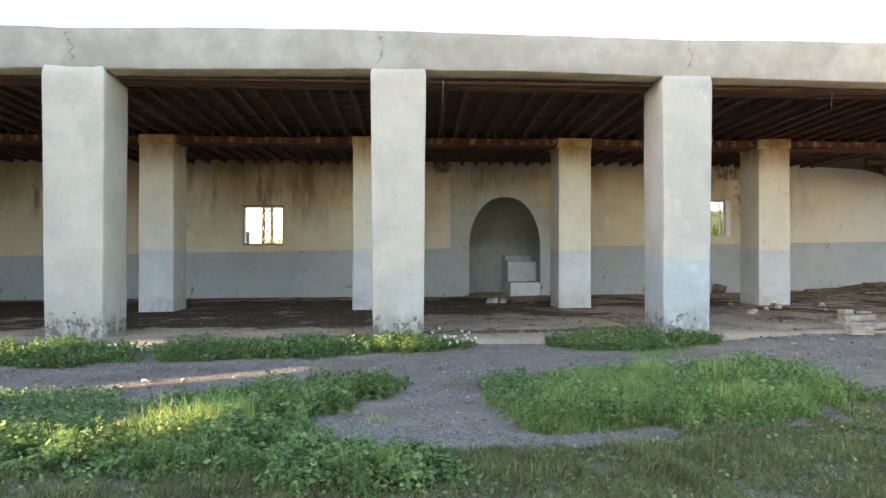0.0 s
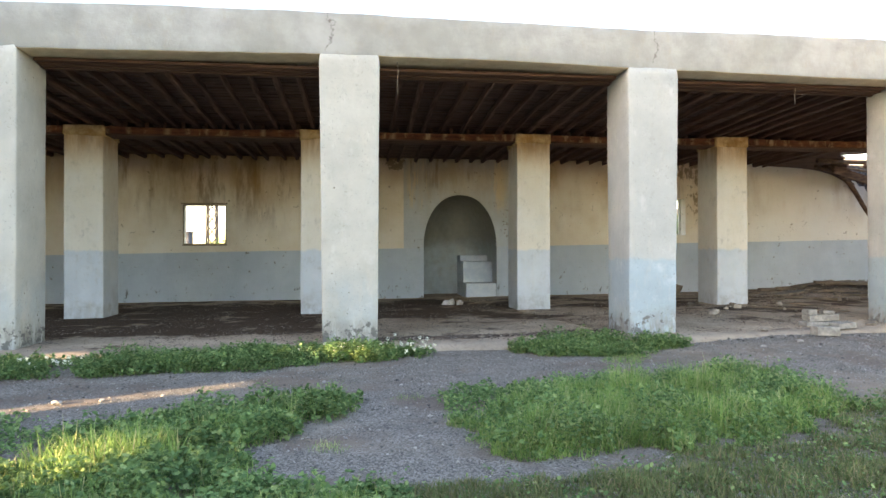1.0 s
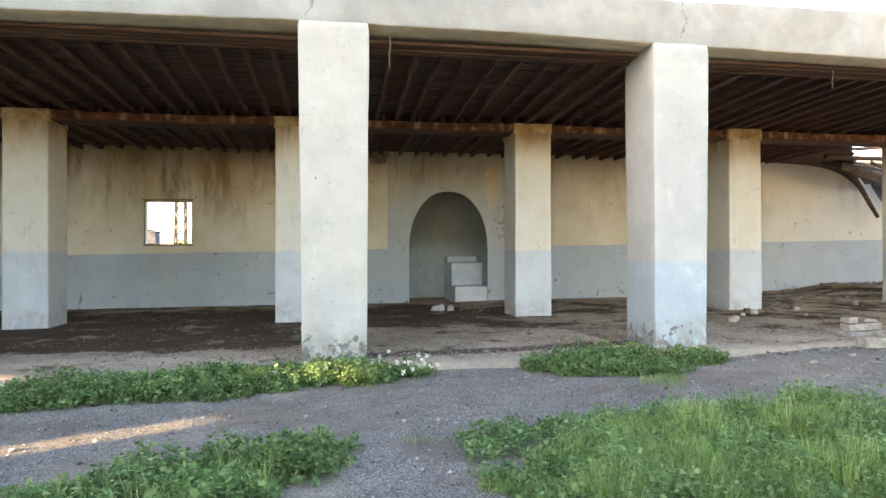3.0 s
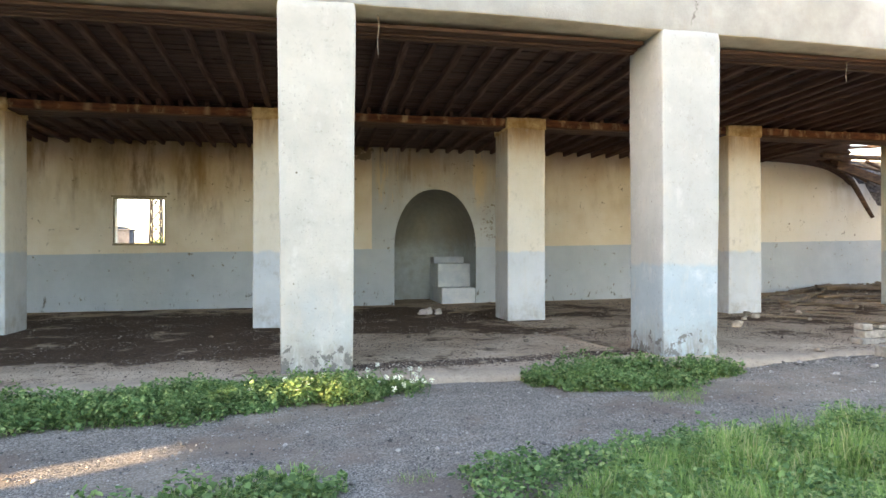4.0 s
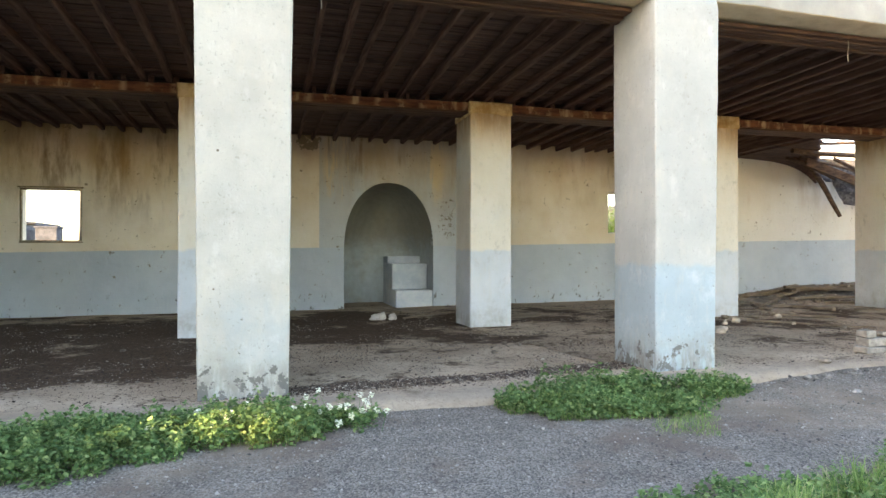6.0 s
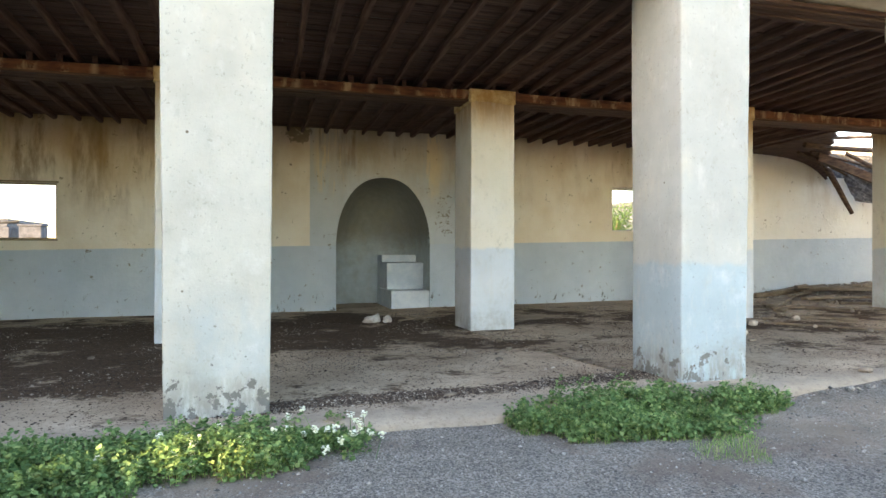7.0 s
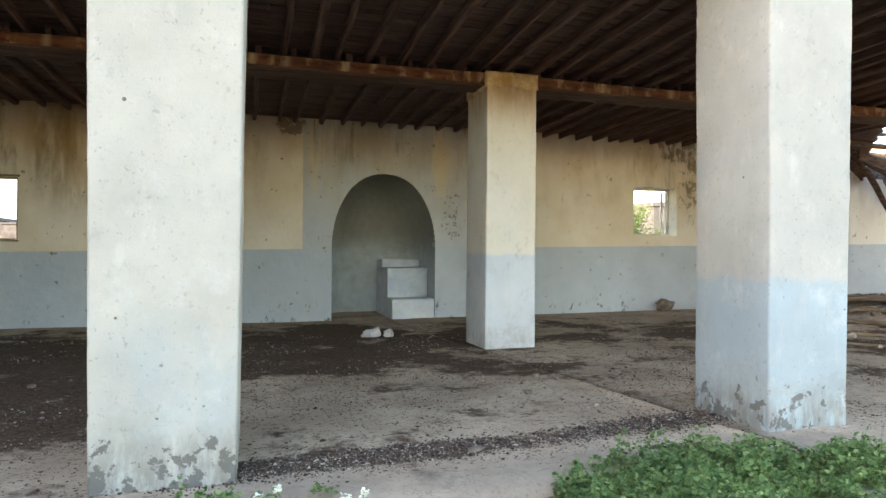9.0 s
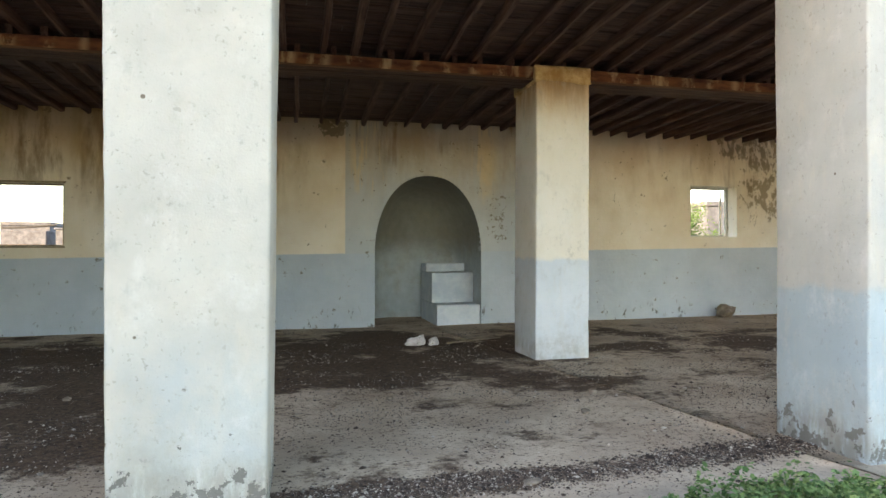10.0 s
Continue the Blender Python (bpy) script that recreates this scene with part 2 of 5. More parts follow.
def ground_paint():
    k = Mat("gravel_ground", 0.95, spec=0.15)
    v = k.cells(85, "Color")
    bw = k.nt.nodes.new("ShaderNodeRGBToBW")
    k.nt.links.new(v, bw.inputs[0])
    col = k.mix(k.step(bw.outputs[0], 0.2, 0.85), rgb(93, 87, 80), rgb(144, 137, 126))
    dirt = k.step(k.noise(0.9, 6, 0.65), 0.48, 0.62)
    col = k.mix(k.mul(dirt, 0.75), col, rgb(112, 98, 86))
    col = k.mix(k.mul(k.step(k.noise(0.35, 4, shift=(5, 3, 0)), 0.52, 0.66), 0.5), col, rgb(146, 132, 114))
    col = k.shade(col, k.noise(2.2, 7, 0.72), 0.55)
    h = k.math("ADD", k.math("MULTIPLY", k.cells(85), -0.6), k.math("MULTIPLY", k.noise(14, 6), 0.8))
    return k.done(col, h, 0.6, 0.02)


def floor_paint():
    """Worn screed under trodden dung and dust."""
    k = Mat("screed_floor", 0.93, spec=0.12)
    base = k.mix(k.step(k.noise(1.1, 5), 0.35, 0.68), rgb(158, 141, 121), rgb(182, 165, 143))
    n = k.math("MULTIPLY_ADD", k.noise(0.8, 8, 0.7, stretch=(0.95, 1.05, 1), shift=(1.3, 0, 0)), 1.3, -0.15)
    back = k.mul(k.band(k.y, 13.0, 17.6, 1.5), k.step(k.x, 7.0, 1.5), 0.27)
    left = k.mul(k.band(k.y, 11.0, 16.5, 0.5), k.step(k.x, 0.4, -0.9), 0.22)
    heap = k.mul(k.band(k.y, 13.2, 16.6, 0.6), k.step(k.x, 4.0, 6.0), 0.09)
    strip = k.mul(k.band(k.math("MULTIPLY_ADD", k.x, -0.09, k.y), 9.86, 10.2, 0.1), k.band(k.x, 0.0, 4.3, 0.3), 0.2)
    patch = k.mul(k.band(k.y, 12.3, 13.5, 0.35), k.band(k.x, 7.4, 9.4, 0.6), 0.16)
    v = k.math("ADD", k.math("ADD", k.math("ADD", n, patch), k.math("MAXIMUM", back, left)), k.math("ADD", heap, strip))
    v = k.math("ADD", v, k.math("MULTIPLY_ADD", k.noise(13, 6, 0.75, stretch=(0.85, 1, 1), shift=(0, 0, 3)), 0.3, -0.15))
    dark = k.step(v, 0.55, 0.68)
    fleck = k.mul(k.step(k.noise(24, 5, 0.75, stretch=(0.8, 1, 1)), 0.56, 0.62), k.step(v, 0.3, 0.5))
    soil = k.mix(k.step(k.noise(26, 4, 0.7), 0.35, 0.7), rgb(56, 44, 35), rgb(98, 79, 62))
    crumb = k.mul(k.step(k.noise(48, 4, 0.7, stretch=(0.5, 1, 1), shift=(0, 3, 0)), 0.58, 0.63), k.step(k.noise(3, 4, shift=(4, 4, 0)), 0.34, 0.56))
    base = k.mix(k.mul(crumb, 0.85), base, rgb(78, 64, 50))
    col = k.mix(k.math("MAXIMUM", k.mul(dark, 0.95), k.mul(fleck, 0.75)), base, soil)
    front = k.mul(k.step(k.math("ADD", k.y, k.noise(2.5, 5, 0.7)), 10.5, 10.1), 0.7)
    col = k.mix(front, col, rgb(142, 130, 115))
    grit = k.mul(k.step(k.cells(30), 0.2, 0.12), k.step(k.noise(9, 3), 0.48, 0.6), k.math("ADD", k.mul(dark, 0.8), 0.15))
    col = k.mix(grit, col, rgb(186, 176, 162))
    col = k.shade(col, k.noise(6, 6, 0.7), 0.35)
    h = k.math("ADD", k.math("MULTIPLY", dark, 0.5), k.noise(30, 5, 0.65))
    return k.done(col, h, 0.5, 0.02)


def leafy(name, a, b, dry=None, thin=0.35):
    k = Mat(name, 0.75, spec=0.12)
    isl = k.geo.outputs["Random Per Island"]
    col = k.mix(isl, a, b)
    if dry:
        col = k.mix(k.step(k.math("FRACT", k.math("MULTIPLY", isl, 7.31)), 0.7, 0.95), col, dry)
    col = k.shade(col, k.noise(2.4, 4, 0.65), 0.75)
    k.done(col)
    tr = k.nt.nodes.new("ShaderNodeBsdfTranslucent")
    ms = k.nt.nodes.new("ShaderNodeMixShader")
    k.put(tr.inputs[0], col)
    ms.inputs[0].default_value = thin
    k.nt.links.new(k.b.outputs[0], ms.inputs[1])
    k.nt.links.new(tr.outputs[0], ms.inputs[2])
    k.nt.links.new(ms.outputs[0], k.nt.nodes["Material Output"].inputs[0])
    return k.m


def plain(name, a, b, scale=6, rough=0.85, metal=0.0, bump=0.3, vary=False):
    k = Mat(name, rough, metal)
    col = k.mix(k.step(k.noise(scale, 6, 0.65), 0.32, 0.7), a, b)
    if vary:
        col = k.shade(col, k.geo.outputs["Random Per Island"], 0.7)
    return k.done(k.shade(col, k.noise(scale * 0.3, 3), 0.25), k.noise(scale * 5, 5, 0.6), bump, 0.01)


def niche_paint():
    """Blue limewash to shoulder height, cream with shade in its colour above, both dusty."""
    k = Mat("shaded_niche_limewash", 0.92, spec=0.1)
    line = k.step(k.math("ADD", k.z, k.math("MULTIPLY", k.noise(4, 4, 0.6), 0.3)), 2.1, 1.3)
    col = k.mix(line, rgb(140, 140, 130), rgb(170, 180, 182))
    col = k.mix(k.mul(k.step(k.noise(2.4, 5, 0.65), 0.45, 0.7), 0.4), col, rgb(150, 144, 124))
    col = k.mix(k.mul(k.step(k.cells(5), 0.05, 0.03), k.step(k.noise(2.1, 2), 0.5, 0.58), 0.8), col, rgb(84, 72, 56))
    return k.done(k.shade(col, k.noise(7, 5), 0.2), k.noise(22, 5, 0.6), 0.4, 0.012)


M_WALL, M_BEAM, M_GROUND, M_FLOOR = wall_paint(), beam_paint(), ground_paint(), floor_paint()
M_PILLAR = pillar_paint("limewashed_pillar", WHITE, 1.25)
M_PILLAR_PALE = pillar_paint("pale_pillar", WARM_WHITE, 1.02, blue=0.5)
M_PILLAR_IN = pillar_paint("cream_pillar", rgb(222, 217, 203), 1.42, brown_top=0.9, top=3.98, tone=rgb(198, 205, 208), chips=0.0)
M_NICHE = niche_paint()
M_STEP = plain("step_limewash", rgb(180, 190, 198), rgb(202, 208, 210), 4, 0.9)
M_JOIST = wood("dark_joist_wood", rgb(80, 56, 47), rgb(124, 97, 82))
M_DECK = wood("roof_boards", rgb(74, 54, 47), rgb(114, 89, 76), (0.06, 1, 1), 22)
M_LINTEL = wood("red_lintel_wood", rgb(70, 48, 38), rgb(114, 88, 69), (0.05, 1, 1), 30)
M_BEAM_IN = wood("stained_beam", rgb(70, 38, 27), rgb(134, 86, 54), (0.25, 1, 1), 11, lime=0.4, marks=0.38)
M_OLD_WOOD = wood("weathered_wood", rgb(98, 86, 72), rgb(152, 137, 117), (0.2, 0.2, 1), 18)
M_POLE = wood("broken_pole_wood", rgb(66, 48, 36), rgb(118, 92, 68), (0.3, 0.3, 1), 16)
M_MALLOW = leafy("mallow_leaf", rgb(72, 99, 60), rgb(120, 147, 92), rgb(146, 164, 106), thin=0.35)
M_GRASS = leafy("grass_blade", rgb(94, 124, 64), rgb(146, 172, 98), rgb(176, 174, 124), thin=0.35)
M_DRY = leafy("dull_grass", rgb(78, 90, 54), rgb(118, 126, 78), rgb(140, 130, 94), thin=0.25)
M_STRAW = leafy("dead_grass", rgb(96, 88, 62), rgb(140, 128, 94), rgb(164, 150, 116), thin=0.2)
M_FLOWER = leafy("seed_head", rgb(236, 236, 206), rgb(250, 250, 236), thin=0.4)
M_STONE = plain("pale_stone", rgb(110, 102, 91), rgb(164, 153, 138), 9, vary=True)
M_BLOCK = plain("cement_block", rgb(120, 114, 104), rgb(158, 151, 139), 12)
M_PEBBLE = plain("pebble", rgb(96, 92, 86), rgb(148, 142, 132), 20, vary=True)
M_DUNG = plain("dry_litter", rgb(48, 39, 33), rgb(88, 73, 60), 30, vary=True)
M_PLASTIC = plain("white_plastic", rgb(172, 165, 157), rgb(206, 200, 194), 8, 0.5)
M_FRAME = plain("old_window_wood", rgb(120, 106, 82), rgb(164, 150, 120), 14)
M_FRAME_W = plain("white_window_wood", rgb(196, 190, 172), rgb(224, 220, 204), 14)
M_STEEL = plain("grey_steel", rgb(40, 40, 40), rgb(60, 58, 56), 10, 0.6, 0.2)
M_EARTH = plain("fallen_earth", rgb(92, 82, 70), rgb(146, 132, 114), 7, bump=0.8)
M_ROCK = plain("brown_rock", rgb(100, 90, 78), rgb(146, 133, 116), 9)
M_SHEET = plain("rusted_sheet", rgb(62, 61, 64), rgb(118, 115, 114), 9, 0.7, bump=0.8)
M_PLASTER_OUT = plain("outer_render", rgb(186, 178, 162), rgb(214, 206, 190), 1.5)
M_CAP = plain("stained_cap_plaster", rgb(168, 132, 78), rgb(214, 190, 142), 5, 0.92, bump=0.6)
M_SOFFIT = plain("brightened_tan_soffit", rgb(206, 186, 152), rgb(228, 210, 178), 4, bump=0.5)
M_TANK = plain("grey_concrete", rgb(58, 60, 68), rgb(86, 88, 96), 3)
M_BARK = plain("bark", rgb(84, 70, 56), rgb(120, 104, 86), 14, bump=0.8)
M_CROWN = leafy("tree_leaf", rgb(52, 76, 38), rgb(92, 116, 62), thin=0.3)
M_RUBBER = plain("black_rubber", rgb(28, 28, 28), rgb(44, 44, 44), 9)
M_CARPAINT = plain("dark_car_paint", rgb(44, 48, 54), rgb(58, 62, 68), 2, 0.35, 0.2, 0.02)


# ---- mesh helpers ----
def mesh_of(name, verts, faces, mat, smooth=False, mats=None, index=None):
    me = bpy.data.meshes.new(name)
    me.from_pydata([tuple(v) for v in verts], [], faces)
    for m in (mats or [mat]):
        me.materials.append(m)
    if index is not None:
        me.polygons.foreach_set("material_index", index)
    if smooth:
        me.polygons.foreach_set("use_smooth", [True] * len(me.polygons))
    me.update()
    return me


def part(name, bm, material, parent=None, label="", smooth=False):
    """Links a bmesh as one mesh object, under a thing or a part when given one."""
    bmesh.ops.recalc_face_normals(bm, faces=bm.faces)
    me = bpy.data.meshes.new(name)
    bm.to_mesh(me)
    bm.free()
    me.materials.append(material)
    if smooth:
        me.polygons.foreach_set("use_smooth", [True] * len(me.polygons))
    ob = new(name, me)
    if parent is not None:
        ob.parent = parent
    if label:
        ob["label"] = label
    return ob


def wob(p, amount, scale):
    return noise.noise_vector(Vector(p) * scale) * amount


def add_box(bm, x0, x1, y0, y1, z0, z1, bevel=0.0, m=None, jitter=0.0):
    r = bmesh.ops.create_cube(bm, size=1.0)
    vs = r["verts"]
    for v in vs:
        v.co = Vector((x0 + (v.co.x + 0.5) * (x1 - x0), y0 + (v.co.y + 0.5) * (y1 - y0), z0 + (v.co.z + 0.5) * (z1 - z0)))
        if jitter:
            v.co += Vector([random.uniform(-jitter, jitter) for _ in range(3)])
    es = list({e for v in vs for e in v.link_edges})
    if bevel:
        out = bmesh.ops.bevel(bm, geom=es, offset=bevel, segments=2, affect="EDGES", profile=0.6)
        vs = list({v for f in out["faces"] for v in f.verts} | {v for v in vs if v.is_valid})
    if m is not None:
        bmesh.ops.transform(bm, matrix=m, verts=[v for v in vs if v.is_valid])
    return vs


def box(x0, x1, y0, y1, z0, z1, bevel=0.0, m=None, jitter=0.0):
    bm = bmesh.new()
    add_box(bm, x0, x1, y0, y1, z0, z1, bevel, m, jitter)
    return bm


def loft(rings, closed_ends=True):
    """A skin over rings of equally many points."""
    bm = bmesh.new()
    made = [[bm.verts.new(p) for p in r] for r in rings]
    n = len(rings[0])
    for a, b in zip(made, made[1:]):
        for i in range(n):
            bm.faces.new((a[i], a[(i + 1) % n], b[(i + 1) % n], b[i]))
    if closed_ends:
        bm.faces.new(made[0][::-1])
        bm.faces.new(made[-1])
    return bm


def round_rect(x0, x1, y0, y1, r, per_side=5, arc=3):
    pts = []
    for cx, cy, a0 in ((x1 - r, y1 - r, 0), (x0 + r, y1 - r, 90), (x0 + r, y0 + r, 180), (x1 - r, y0 + r, 270)):
        for i in range(arc + 1):
            a = radians(a0 + 90 * i / arc)
            pts.append((cx + r * math.cos(a), cy + r * math.sin(a)))
    out = []
    for i, p in enumerate(pts):
        out.append(p)
        if (i + 1) % (arc + 1) == 0:
            q = pts[(i + 1) % len(pts)]
            for j in range(1, per_side):
                f = j / per_side
                out.append((p[0] + (q[0] - p[0]) * f, p[1] + (q[1] - p[1]) * f))
    return out


def pole(points, r0, r1, sides=7, rough=0.15):
    """A tapering, slightly uneven pole along points."""
    rings = []
    n = len(points)
    for i, p in enumerate(points):
        p = Vector(p)
        t = (Vector(points[min(i + 1, n - 1)]) - Vector(points[max(i - 1, 0)])).normalized()
        u = t.orthogonal().normalized()
        w = t.cross(u)
        r = r0 + (r1 - r0) * i / (n - 1)
        rings.append([p + (u * math.cos(a) + w * math.sin(a)) * r * (1 + random.uniform(-rough, rough))
                      for a in [2 * math.pi * j / sides for j in range(sides)]])
    return loft(rings)


def lerp_list(table, x):
    if x <= table[0][0]:
        return table[0][1]
    for (a, va), (b, vb) in zip(table, table[1:]):
        if x <= b:
            return va + (vb - va) * (x - a) / (b - a)
    return table[-1][1]


def floor_z(x, y):
    """The floor's height: it climbs gently towards +x."""
    return 0.095 + 0.011 * max(0.0, x - 2.0) - 0.006 * max(0.0, -x - 2)


def ground_z(x, y):
    far = min(1.0, max(0.0, (math.hypot(x, y - 8) - 25) / 30))
    n = noise.noise(Vector((x * 0.35, y * 0.35, 0))) * 0.025 + noise.noise(Vector((x * 1.7, y * 1.7, 4))) * 0.012
    ramp = min(1.0, max(0.0, (x - 3.8) / 2.6)) * min(1.0, max(0.0, (y - 7.0) / 2.0)) * (1 - far)
    return n * (1 - 0.5 * far) + 0.1 * ramp - (0.15 if -13.8 < x < 20.2 and 9.7 < y < 21.5 else 0.0)


# ---- ground ----
def build_ground():
    def axis(lo, hi, fine, c):
        xs = list(np.arange(lo, hi, fine))
        step, a, b = fine, xs[0], xs[-1]
        while b < c + 900:
            step *= 1.35
            b += step
            a -= step
            xs.append(b)
            xs.insert(0, a)
        return xs
    xs, ys = axis(-9, 12, 0.14, 0), axis(0, 9.9, 0.12, 8)
    verts = [(x, y, ground_z(x, y)) for y in ys for x in xs]
    w = len(xs)
    faces = [(j * w + i, j * w + i + 1, (j + 1) * w + i + 1, (j + 1) * w + i) for j in range(len(ys) - 1) for i in range(w - 1)]
    ob = new("ground", mesh_of("ground", verts, faces, M_GROUND, True))
    tagged(ob, "grey gravelly earth with trodden dirt", "ground", kind="structure")


build_ground()


def joint_x(y):
    """The crooked joint between the two pours of screed."""
    return 3.97 - 0.127 * (y - 10.45) + 0.035 * noise.noise(Vector((0, y * 1.6, 4))) + 0.02 * noise.noise(Vector((0, y * 7, 1)))


def build_floor(name, left, right):
    """A screed slab with a worn, sloping front edge, slightly uneven; left and right give its sides over y."""
    w = max(2, int((right(14) - left(14)) / 0.2))
    ys = [9.40, 9.42, 9.47, 9.55] + list(np.arange(9.75, 18.95, 0.12))
    h = len(ys)
    verts, faces = [], []
    for j, y in enumerate(ys):
        for i in range(w):
            x = left(y) + (right(y) - left(y)) * i / (w - 1)
            z = floor_z(x, y) + 0.012 * noise.noise(Vector((x * 0.8, y * 0.8, 9)))
            yy = y
            if j < 4:
                yy += 0.05 * noise.noise(Vector((x * 1.3, 0, 2))) + 0.02 * noise.noise(Vector((x * 6, 0, 5))) + 0.16 * min(1.0, max(0.0, (x - 4.8) / 2))
                z = (-0.1, z - 0.06, z - 0.022, z)[j]
            verts.append((x, yy, z))
    faces = [(j * w + i, j * w + i + 1, (j + 1) * w + i + 1, (j + 1) * w + i) for j in range(h - 1) for i in range(w - 1)]
    base = len(verts)
    for i in (0, w - 1):
        for j in range(h):
            x, y, z = verts[j * w + i]
            verts.append((x, y, -0.1))
    for k, i in enumerate((0, w - 1)):
        for j in range(h - 1):
            q = (j * w + i, (j + 1) * w + i, base + k * h + j + 1, base + k * h + j)
            faces.append(q if k else q[::-1])
    ob = new(name, mesh_of(name, verts, faces, M_FLOOR, True))
    tagged(ob, "worn screed floor with dark trodden dung", "floor", kind="structure")


build_floor("floor", lambda y: -13.5, lambda y: joint_x(y) - 0.012)
build_floor("floor", lambda y: joint_x(y) + 0.012 + 0.012 * noise.noise(Vector((2, y * 3, 0))), lambda y: 20.0)

# ---- back wall with two windows and the arched niche ----
WY0, WY1, TOP = 18.6, 19.05, 4.265
W1 = (-4.556, -3.41, 1.611, 2.69)
W2 = (8.61, 9.72, 1.86, 2.94)
NX0, NX1, SPRING, CROWN = 1.935, 4.02, 1.55, 2.99
NCX = (NX0 + NX1) / 2


def arch_z(x):
    """The height of the niche's mouth over x: a tall, slightly pointed round arch."""
    u = min(1.0, abs((x - NCX) / ((NX1 - NX0) / 2)))
    return SPRING + (CROWN - SPRING) * (1 - u ** 2.25) ** 0.52


def build_back_wall():
    verts, faces = [], []

    def quad(a, b, c, d):
        i = len(verts)
        verts.extend((a, b, c, d))
        faces.append((i, i + 1, i + 2, i + 3))

    def prism(x0, x1, a0, a1, b0, b1):
        quad((x0, WY0, a0), (x1, WY0, a1), (x1, WY0, b1), (x0, WY0, b0))
        quad((x1, WY1, a1), (x0, WY1, a0), (x0, WY1, b0), (x1, WY1, b1))
        quad((x0, WY1, a0), (x1, WY1, a1), (x1, WY0, a1), (x0, WY0, a0))
        quad((x0, WY0, b0), (x1, WY0, b1), (x1, WY1, b1), (x0, WY1, b0))

    def jamb(x, z0, z1, turn):
        q = [(x, WY0, z0), (x, WY0, z1), (x, WY1, z1), (x, WY1, z0)]
        quad(*(q if turn else q[::-1]))

    B = -0.2
    prism(-13.5, W1[0], B, B, TOP, TOP)
    for w in (W1, W2):
        prism(w[0], w[1], B, B, w[2], w[2])
        prism(w[0], w[1], w[3], w[3], TOP, TOP)
        jamb(w[0], w[2], w[3], True)
        jamb(w[1], w[2], w[3], False)
    prism(W1[1], NX0, B, B, TOP, TOP)
    n = 40
    for i in range(n):
        a = NX0 + (NX1 - NX0) * (1 - math.cos(math.pi * i / n)) / 2
        b = NX0 + (NX1 - NX0) * (1 - math.cos(math.pi * (i + 1) / n)) / 2
        prism(a, b, arch_z(a), arch_z(b), TOP, TOP)
    prism(NX1, W2[0], B, B, TOP, TOP)
    prism(W2[1], 20.0, B, B, TOP, TOP)
    me = mesh_of("wall_north", verts, faces, M_WALL)
    bm = bmesh.new()
    bm.from_mesh(me)
    bmesh.ops.remove_doubles(bm, verts=bm.verts, dist=0.0005)
    bmesh.ops.recalc_face_normals(bm, faces=bm.faces)
    bm.to_mesh(me)
    bm.free()
    tagged(new("wall_north", me), "old cream wall over a blue dado, stained by leaks", "wall", kind="structure")


build_back_wall()


def build_niche():
    """A half-round recess under a half dome, behind the arch."""
    n, depth, m = 48, 1.9, 20
    mouth = [(NX0, 0.0)] + [(NX0, SPRING * k / 6) for k in range(1, 6)]
    mouth += [(NX0 + (NX1 - NX0) * (1 - math.cos(math.pi * i / n)) / 2,) for i in range(n + 1)]
    mouth = [p if len(p) == 2 else (p[0], arch_z(p[0])) for p in mouth]
    mouth += [(NX1, SPRING * k / 6) for k in range(5, 0, -1)] + [(NX1, 0.0)]
    verts, faces = [], []
    for j in range(m + 1):
        a = math.pi / 2 * j / m
        c, s = math.cos(a), math.sin(a)
        for x, z in mouth:
            wide, high = (1 - s ** 4.0) ** 0.25 if j < m else 0.0, (1 - s ** 2.4) ** (1 / 2.4) if j < m else 0.0
            squeeze = wide + (c - wide) * min(1.0, max(0.0, (z - SPRING) / 0.9))
            verts.append((NCX + (x - NCX) * squeeze, WY0 + 0.003 + depth * s, z if z <= SPRING else SPRING + (z - SPRING) * high))
    w = len(mouth)
    faces = [(j * w + i, (j + 1) * w + i, (j + 1) * w + i + 1, j * w + i + 1) for j in range(m) for i in range(w - 1)]
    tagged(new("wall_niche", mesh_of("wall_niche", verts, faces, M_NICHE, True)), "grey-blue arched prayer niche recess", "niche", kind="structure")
    # the outer body that holds the recess
    bm = box(1.5, 4.45, WY1 + 0.002, 20.95, -0.2, 3.4)
    for f in list(bm.faces):
        if f.normal.y < -0.9:
            bm.faces.remove(f)
    tagged(part("wall_niche_outer", bm, M_PLASTER_OUT), "rendered outer projection behind the niche", "wall", kind="structure")
    fl = box(NX0 + 0.004, NX1 - 0.004, WY0 + 0.36, 20.49, -0.1, 0.095)
    tagged(part("floor_niche", fl, M_FLOOR), "dusty niche floor", "floor", kind="structure")


build_niche()


def build_steps():
    th = new("niche_steps")
    tagged(th, "grey-blue limewashed masonry steps inside the niche", "steps")
    for x0, x1, y0, y1, z0, z1 in ((3.14, 4.012, 18.612, 20.3, 0.05, 0.5), (3.142, 4.008, 19.14, 20.32, 0.502, 1.11), (3.146, 4.0, 19.78, 20.34, 1.112, 1.285)):
        bm = bmesh.new()
        add_box(bm, x0, x1, y0, y1, z0, z1, 0.025)
        part("step", bm, M_STEP, th)


build_steps()


